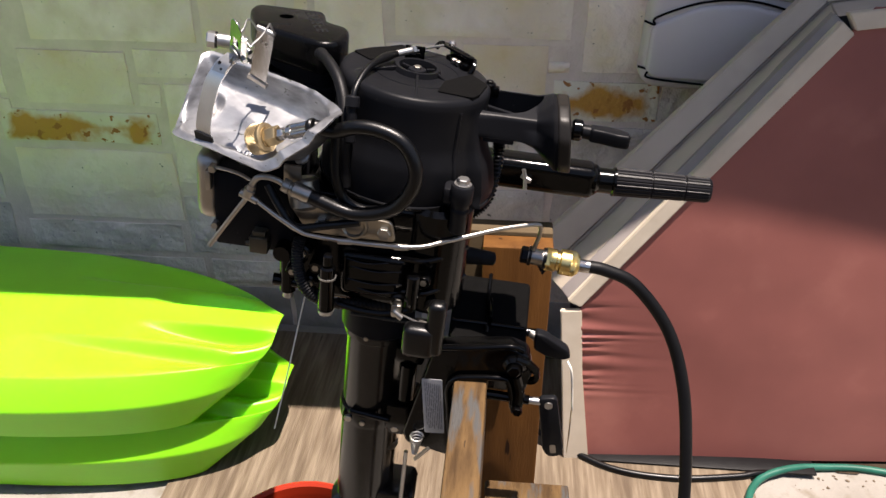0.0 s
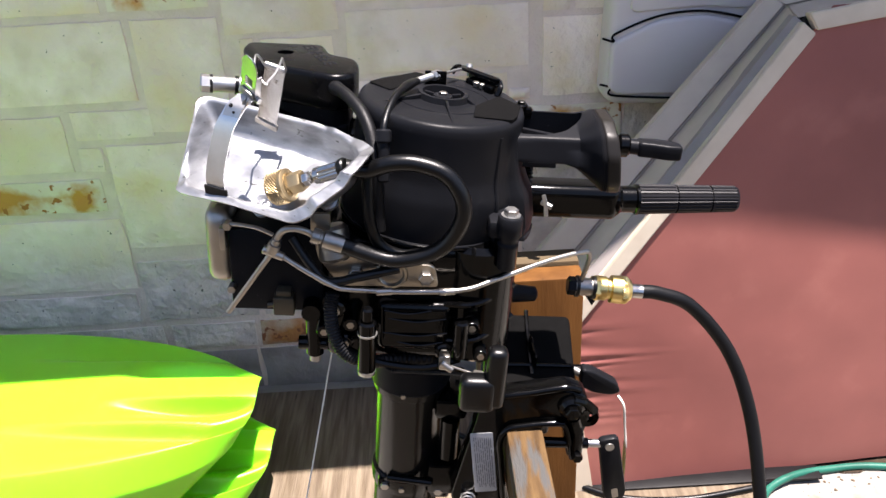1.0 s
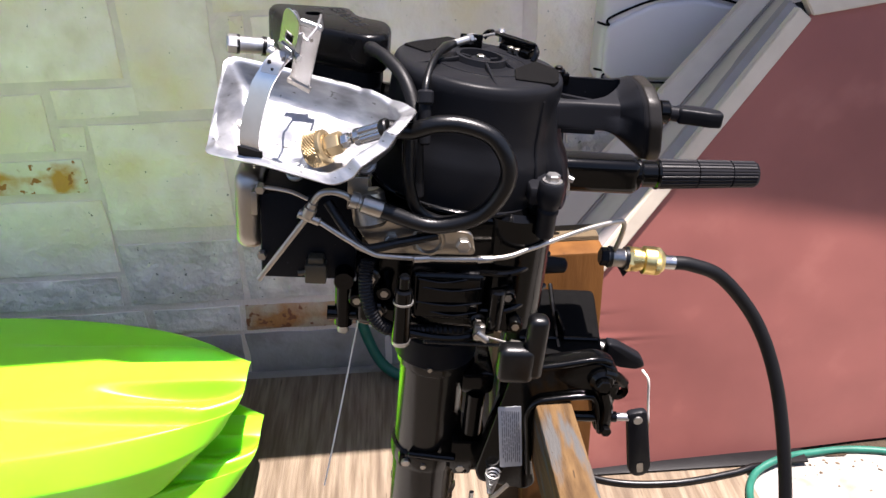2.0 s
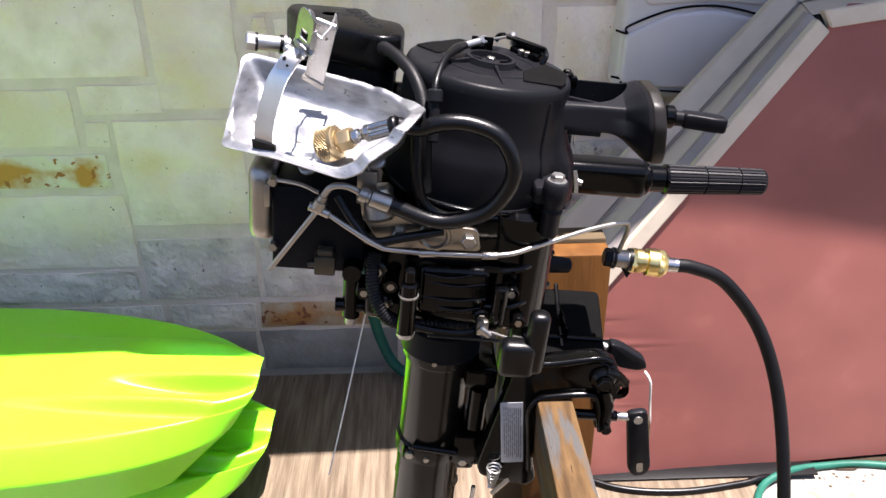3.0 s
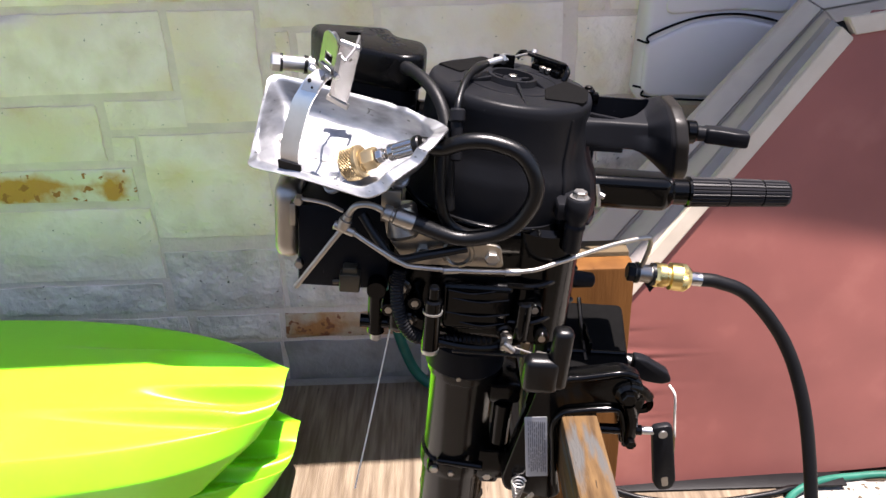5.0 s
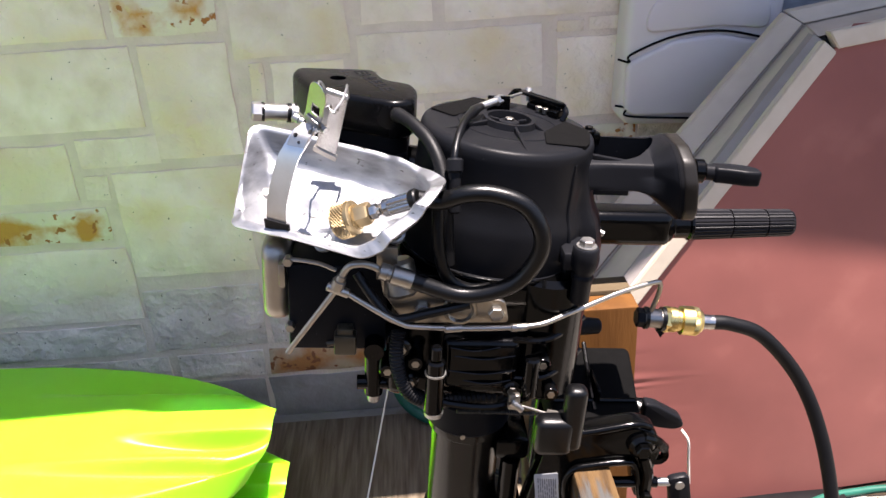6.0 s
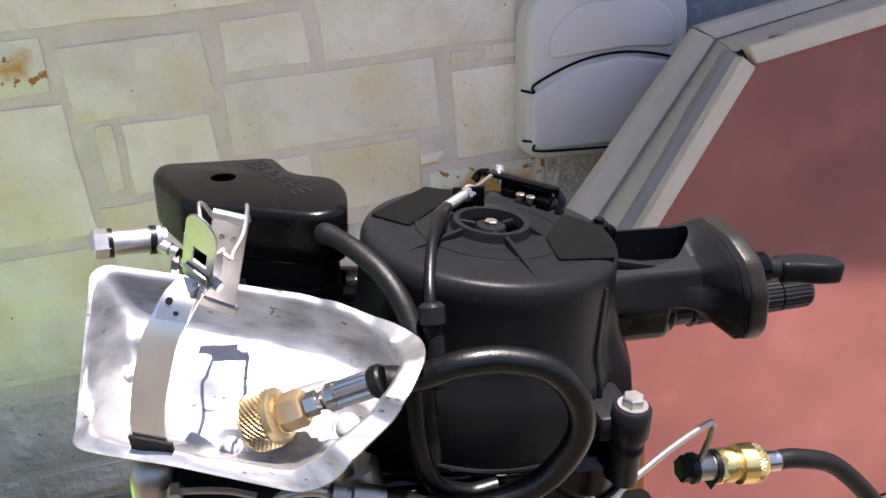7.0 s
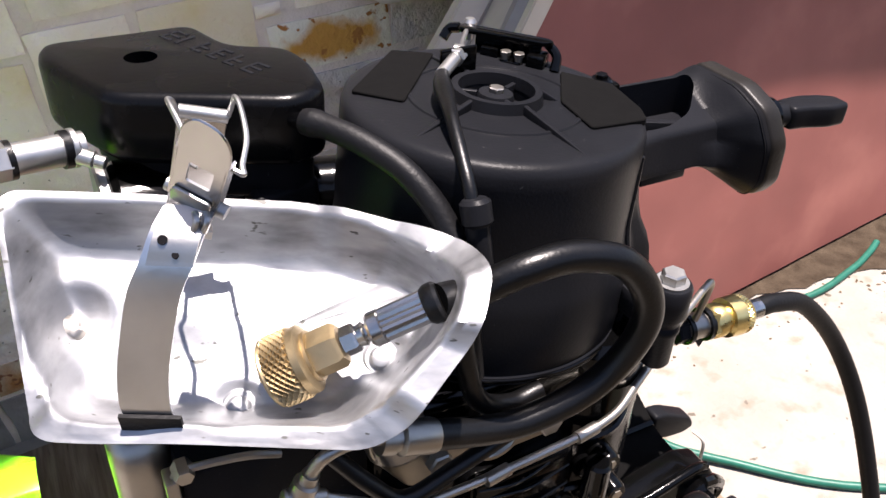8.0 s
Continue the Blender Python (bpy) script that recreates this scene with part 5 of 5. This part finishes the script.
lab = mp("rating_label", prism(rounded([(0.051, -0.390), (0.078, -0.387), (0.091, -0.480), (0.064, -0.483)], 0.002), 0.0895, 0.0906, 0, 1, XZ), LABELGREY, None, "silver sticker with small print")
rl_ = random.Random(8)
for i in range(9):
    x_, y_ = 0.0545 + 0.0025 * i, -0.395
    while y_ > -0.470:
        run = rl_.uniform(0.004, 0.016)
        e_ = max(y_ - run, -0.474)
        lean = 0.0138 / 0.095
        mp("print_line", prism([(x_ + (-0.39 - y_) * lean, y_), (x_ + 0.0011 + (-0.39 - y_) * lean, y_), (x_ + 0.0011 + (-0.39 - e_) * lean, e_), (x_ + (-0.39 - e_) * lean, e_)], 0.0907, 0.0909, 0, 1, XZ), INK, lab)
        y_ = e_ - rl_.uniform(0.001, 0.003)
mp("return_spring", tube([(0.054 + (0.009 - 0.00011 * i) * math.cos(i * 0.8), -0.100 + (0.009 - 0.00011 * i) * math.sin(i * 0.8), -0.482 - 0.0006 * i) for i in range(60)], 0.0013, 6, 0), ZINC)
mp("spring_rod", rod((0.056, -0.104, -0.522), (0.072, -0.108, -0.495), 0.003, n=8), DULLSTEEL)


def clamp_screw(pivot, bottom, name, wide=1.0):
    length = (Vector(bottom) - Vector(pivot)).length
    x, y, z = pivot
    screw = mp(name, rod((x - 0.085, y, z), (x - 0.026, y, z), 0.0065, n=14), GLOSSBLACK, None, "clamp screw with a black handle")
    mp("screw_neck", rod((x - 0.027, y, z), (x + 0.002, y, z), 0.005, n=14), ZINC, screw)
    d = (Vector(bottom) - Vector(pivot)).normalized()
    s = Vector((0, 1, 0)).cross(d).normalized()
    e = d.cross(s)
    m = Matrix([(s[i], d[i], e[i], pivot[i]) for i in range(3)] + [(0, 0, 0, 1)]) @ Matrix.Diagonal((wide, length / 0.104, 1, 1))
    mp("screw_handle", prism(rounded([(-0.0125, -0.012), (0.0125, -0.012), (0.0145, 0.09), (0.008, 0.104), (-0.008, 0.104), (-0.0145, 0.09)], 0.008), -0.005, 0.005, 0.003, 2, m), BLACK, screw)
    mp("handle_eye", prism(rounded([(-0.004, 0.078), (0.004, 0.078), (0.004, 0.095), (-0.004, 0.095)], 0.003), -0.0056, 0.0056, 0, 1, m), DULLSTEEL, screw)
    mp("handle_rivet", joined(turned(Vector(pivot) - e * 0.007, Vector(pivot) + e * 0.007, [(0, 0.0055), (1, 0.0055)], 16)), ZINC, screw)
    return screw


clamp_screw((0.221, -0.088, -0.402), (0.245, -0.082, -0.498), "clamp_screw")
upper = mp("clamp_screw", rod((0.12, 0.022, -0.373), (0.205, 0.022, -0.373), 0.0065, n=14), GLOSSBLACK, None, "clamp screw with a tapered black handle")
wedge = rounded([(0.197, -0.352), (0.212, -0.355), (0.246, -0.374), (0.252, -0.387), (0.240, -0.392), (0.217, -0.389), (0.198, -0.380)], 0.005)
mp("screw_handle", prism(wedge, -0.009, 0.008, 0.005, 3, Matrix.Rotation(radians(90), 4, "X")), BLACK, upper)
mp("screw_neck", rod((0.192, 0.022, -0.373), (0.203, 0.012, -0.374), 0.006, n=14), ZINC, upper)


# ---- loose things round the motor ----
fuel = thing("fuel_hose", "black rubber gas supply hose hanging from the motor to the ground", "hose", Matrix.Translation((0.5, 0.4, 0.02)))
b = tube([TILT_M @ il(0.97), (0.205, 0.970, 1.253), (0.245, 0.970, 1.232), (0.292, 0.962, 1.172), (0.318, 0.938, 1.10), (0.330, 0.905, 1.01), (0.334, 0.865, 0.90), (0.335, 0.80, 0.72), (0.338, 0.72, 0.45), (0.36, 0.62, 0.18), (0.42, 0.50, 0.03), (0.60, 0.30, 0.012), (1.2, 0.05, 0.012)], 0.0081, 20)
b.transform(Matrix.Translation((-0.5, -0.4, -0.02)))
part("hose", b, MATTHOSE, fuel)
b = turned(TILT_M @ il(0.85), TILT_M @ il(1.02), [(0, 0.0078), (0.2, 0.0085), (1, 0.0082)], 24)
b.transform(Matrix.Translation((-0.5, -0.4, -0.02)))
part("ferrule", b, STEEL, fuel, "crimped steel ferrule")
tagged(part("garden_hose", tube([(1.965, 1.925, 0.014), (1.90, 1.90, 0.012), (1.78, 1.868, 0.012), (1.55, 1.845, 0.012), (1.22, 1.925, 0.012), (1.05, 1.925, 0.014), (0.93, 1.895, 0.024), (0.84, 1.845, 0.018), (0.79, 1.74, 0.024), (0.80, 1.62, 0.024), (0.90, 1.50, 0.018), (1.14, 1.275, 0.013), (1.6, 1.05, 0.012), (2.6, 0.9, 0.012)], 0.011, 14), GREENHOSE), "green rubber garden hose lying in a loop on the ground", "garden hose")
tagged(part("floor_hose", tube([(-0.02, 2.16, 0.022), (0.12, 2.06, 0.022), (0.27, 1.945, 0.024), (0.42, 1.855, 0.024), (0.60, 1.832, 0.024), (0.78, 1.855, 0.024), (0.85, 1.875, 0.024), (0.90, 1.888, 0.013)], 0.0095, 14), RUBBER), "black rubber hose lying on the plywood by the panel", "hose")
tagged(part("teal_hose", tube([(-0.318, 2.44, 0.44), (-0.305, 2.44, 0.36), (-0.288, 2.43, 0.27), (-0.262, 2.42, 0.165), (-0.218, 2.40, 0.075), (-0.14, 2.37, 0.036), (-0.02, 2.36, 0.034), (0.3, 2.38, 0.034)], 0.018, 16), GREENHOSE), "dark green hose coiled down in front of the wall", "hose")
tagged(part("starter_cord", tube([(-0.166, 0.980, 1.262), (-0.1765, 0.974, 1.218), (-0.190, 0.966, 1.165), (-0.2065, 0.956, 1.10), (-0.222, 0.947, 1.04), (-0.238, 0.938, 0.98)], 0.0011, 6), STRING), "thin white cord end hanging from the engine", "cord")

tag = thing("paper_tag", "brown kraft paper tag on a white string", "tag", Matrix.Translation((0.170, 0.965, 1.0)))
TAG = Matrix.Translation((0.184, 0.99, 0.972)) @ Matrix.Rotation(radians(81), 4, "Z") @ Matrix.Rotation(radians(-4), 4, "Y") @ XZ
b = prism([(-0.008, 0.040), (0.008, 0.040), (0.017, 0.028), (0.017, -0.040), (-0.017, -0.040), (-0.017, 0.028)], -0.0004, 0.0004, 0, 1, TAG)
b.transform(Matrix.Translation((-0.170, -0.965, -1.0)))
card = part("card", b, KRAFT, tag)
for i in range(2):
    b = box(-0.006 + 0.011 * i, -0.003 + 0.011 * i, -0.026, 0.012, 0.0005, 0.0008, 0)
    b.transform(Matrix.Translation((-0.170, -0.965, -1.0)) @ TAG)
    part("print_line", b, INK, card)
b = tube([TILT_M @ Vector((0.247, -0.012, -0.388)), (0.178, 0.988, 1.075), (0.182, 0.990, 1.04), TAG @ Vector((0, 0.034, 0.001))], 0.0017, 8)
b.transform(Matrix.Translation((-0.170, -0.965, -1.0)))
part("string", b, STRING, tag)

bucket = thing("water_bin", "bright red plastic bin on the plywood under the motor leg", "bin", Matrix.Translation((-0.262, 1.035, 0.014)))
part("tub", lathe([(0, 0.0), (0.120, 0.0), (0.1425, 0.574), (0.1385, 0.574), (0.116, 0.012), (0, 0.012)], 64), REDPAINT, bucket)
part("rim", lathe([(0.1385, 0.574), (0.1425, 0.574), (0.150, 0.578), (0.153, 0.588), (0.150, 0.596), (0.145, 0.598), (0.140, 0.592), (0.1385, 0.574)], 64), REDPAINT, bucket)


# ---- hose reel box on the wall ----
reel = thing("wall_box", "grey plastic hose box with a lid fixed to the wall", "hose box", Matrix.Translation((0.65, 2.44, 1.0)))


def reel_part(name, bm, material, label=""):
    bm.transform(Matrix.Translation((-0.65, -2.44, -1.0)))
    return part(name, bm, material, reel, label)


reel_part("body", prism(rounded([(0.440, 1.03), (0.47, 1.005), (0.83, 0.985), (0.87, 1.02), (0.88, 1.36), (0.80, 1.46), (0.54, 1.46), (0.455, 1.37)], 0.05, 8), -2.5, -2.385, 0.025, 5, XZ), BOXGREY)
reel_part("door", prism(rounded([(0.452, 1.055), (0.475, 1.035), (0.84, 1.02), (0.86, 1.05), (0.862, 1.19), (0.82, 1.222), (0.70, 1.248), (0.58, 1.24), (0.455, 1.185)], 0.02, 6), -2.44, -2.374, 0.012, 4, XZ), BOXGREY, "hinged lower door")
reel_part("lid_bulge", prism(rounded([(0.50, 1.262), (0.70, 1.27), (0.84, 1.255), (0.835, 1.33), (0.77, 1.385), (0.58, 1.385), (0.51, 1.33)], 0.03, 6), -2.44, -2.378, 0.006, 3, XZ), BOXGREY)
reel_part("seam", tube([(0.436, 2.402, 1.192), (0.462, 2.381, 1.188), (0.466, 2.381, 1.208), (0.58, 2.380, 1.250), (0.70, 2.380, 1.258), (0.82, 2.381, 1.232), (0.868, 2.384, 1.20)], 0.0032, 8), SEAM)
reel_part("seam", tube([(0.434, 2.402, 1.062), (0.460, 2.382, 1.058), (0.464, 2.381, 1.036), (0.60, 2.380, 1.022), (0.75, 2.381, 1.012), (0.86, 2.384, 1.008)], 0.0032, 8), SEAM)



# ---- stones of the wall ----
def stone_mesh(w, h, seed, deep):
    """A rough-faced block of that width and height, proud of the mortar."""
    b = bmesh.new()
    nx, nz = max(4, round(w / 0.022)), max(4, round(h / 0.022))
    rows = []
    for j in range(nz + 1):
        row = []
        for i in range(nx + 1):
            u, v = i / nx, j / nz
            x, z = (u - 0.5) * w, (v - 0.5) * h
            edge = min(u * w, (1 - u) * w, v * h, (1 - v) * h)
            q = Vector((x + seed * 3.1, z, seed))
            x += 0.006 * noise.noise(q * 9) * (1 if 0 < i < nx else 1.2)
            z += 0.005 * noise.noise(q * 9 + Vector((7, 0, 0)))
            ledge = max(0.0, min(1.0, (noise.noise(Vector((q.x * 2.2, q.y * 7, q.z)) * 1.6) + 0.12) / 0.12)) * deep * 1.3
            y = -0.010 + ledge + deep * noise.noise(q * 7) + 0.5 * deep * noise.noise(q * 19) + (0.009 if edge < 1e-6 else 0)
            y = min(y, -0.004)
            row.append(b.verts.new((x, y, z)))
        rows.append(row)
    for j in range(nz):
        for i in range(nx):
            b.faces.new((rows[j][i], rows[j][i + 1], rows[j + 1][i + 1], rows[j + 1][i]))
    ring = rows[0] + [r[-1] for r in rows[1:]] + rows[-1][-2::-1] + [r[0] for r in rows[-2:0:-1]]
    back = [b.verts.new((v.co.x * 1.01, 0.012, v.co.z * 1.02)) for v in ring]
    n = len(ring)
    for i in range(n):
        b.faces.new((ring[i], back[i], back[(i + 1) % n], ring[(i + 1) % n]))
    bmesh.ops.recalc_face_normals(b, faces=b.faces[:])
    return b


stone_seed = 0


def stone(x0, x1, z0, z1, material=None, deep=0.006):
    global stone_seed
    stone_seed += 1
    ob = part("stone", stone_mesh(x1 - x0, z1 - z0, stone_seed, deep), material or LIMESTONE, wall, "", 60)
    ob.location = ((x0 + x1) / 2, WALL_Y, (z0 + z1) / 2)


# foot of the wall
for x0, x1 in ((-2.4, -1.75), (-1.73, -1.18), (-1.16, -0.70), (-0.68, -0.21), (-0.19, 0.32), (0.34, 0.8), (0.82, 1.4), (1.42, 2.0)):
    stone(x0, x1, 0.0, 0.162, FOOTING, 0.004)
for x0, x1, m in ((-1.55, -1.0, GREYSTONE), (-0.97, -0.69, GREYSTONE), (-0.67, -0.29, DARKRUST), (-0.27, 0.15, GREYSTONE), (0.17, 0.6, GREYSTONE)):
    stone(x0, x1, 0.18, 0.275, m, 0.008)
stone(-1.62, -1.06, 0.30, 0.408, GREYSTONE, 0.012)
stone(-1.03, -0.665, 0.302, 0.525, GREYSTONE, 0.010)
stone(-0.645, -0.30, 0.302, 0.525, GREYSTONE)
stone(-0.28, 0.10, 0.302, 0.43, GREYSTONE)
stone(0.12, 0.55, 0.302, 0.46, GREYSTONE)
# left of the motor
stone(-1.60, -1.045, 0.43, 0.685)
stone(-1.62, -1.075, 0.715, 0.822, RUSTY)
stone(-1.035, -0.655, 0.578, 0.925)
stone(-1.118, -1.05, 0.848, 0.922)
stone(-1.50, -1.145, 0.852, 1.025)
stone(-1.118, -0.885, 0.95, 1.036)
stone(-1.44, -0.905, 1.062, 1.292)
stone(-0.88, -0.64, 0.962, 1.288)
stone(-0.93, -0.652, 1.318, 1.438, RUSTY)
stone(-1.50, -0.955, 1.318, 1.52)
stone(-0.62, -0.30, 1.238, 1.412)
stone(-0.585, -0.548, 1.062, 1.222)
stone(-0.525, -0.318, 1.045, 1.218)
stone(-0.62, -0.33, 0.83, 1.022)
stone(-0.63, -0.25, 0.55, 0.80)
stone(-0.93, -0.05, 1.462, 1.66)
# behind the motor
stone(-0.255, -0.062, 1.312, 1.428)
stone(-0.028, 0.455, 1.305, 1.48)
stone(-0.278, 0.245, 1.105, 1.282)
stone(-0.31, -0.10, 0.90, 1.08)
stone(-0.075, 0.178, 0.92, 1.082)
stone(0.186, 0.246, 1.005, 1.035)
stone(0.205, 0.52, 0.855, 0.978, RUSTY)
stone(0.285, 0.46, 1.01, 1.238)
stone(0.285, 0.36, 1.256, 1.285)
stone(0.375, 0.47, 1.258, 1.292)
stone(-0.22, 0.18, 0.62, 0.87, GREYSTONE)
stone(0.205, 0.60, 0.63, 0.832, GREYSTONE)
stone(-0.22, 0.20, 0.455, 0.60, GREYSTONE)
stone(0.225, 0.62, 0.485, 0.61, GREYSTONE)
stone(0.53, 0.95, 0.86, 1.0, GREYSTONE)
tagged(part("stucco_patch", box(0.86, 2.6, WALL_Y - 0.012, WALL_Y + 0.01, 1.25, 2.7, 0.003), STUCCO, wall), "rough blue-grey stucco")
# the courses above and beyond
rs = random.Random(5)
for z0, z1 in ((1.68, 1.86), (1.88, 2.08), (2.10, 2.30), (2.32, 2.50), (2.52, 2.73)):
    x = -2.4 - rs.random() * 0.3
    while x < 0.84:
        w = rs.uniform(0.28, 0.6)
        stone(x, min(x + w, 0.845), z0, z1)
        x += w + 0.022
for z0, z1 in ((0.30, 0.47), (0.49, 0.69), (0.71, 0.86), (0.88, 1.05), (1.07, 1.29), (1.31, 1.48), (1.50, 1.66)):
    x = -1.66 if z0 < 0.5 else -1.63 + (0.08 if z0 < 1 else 0.1)
    for i in range(3):
        w = rs.uniform(0.3, 0.5)
        stone(x - w, x - 0.02, z0, z1, GREYSTONE if z0 < 0.5 else None)
        x -= w + 0.01
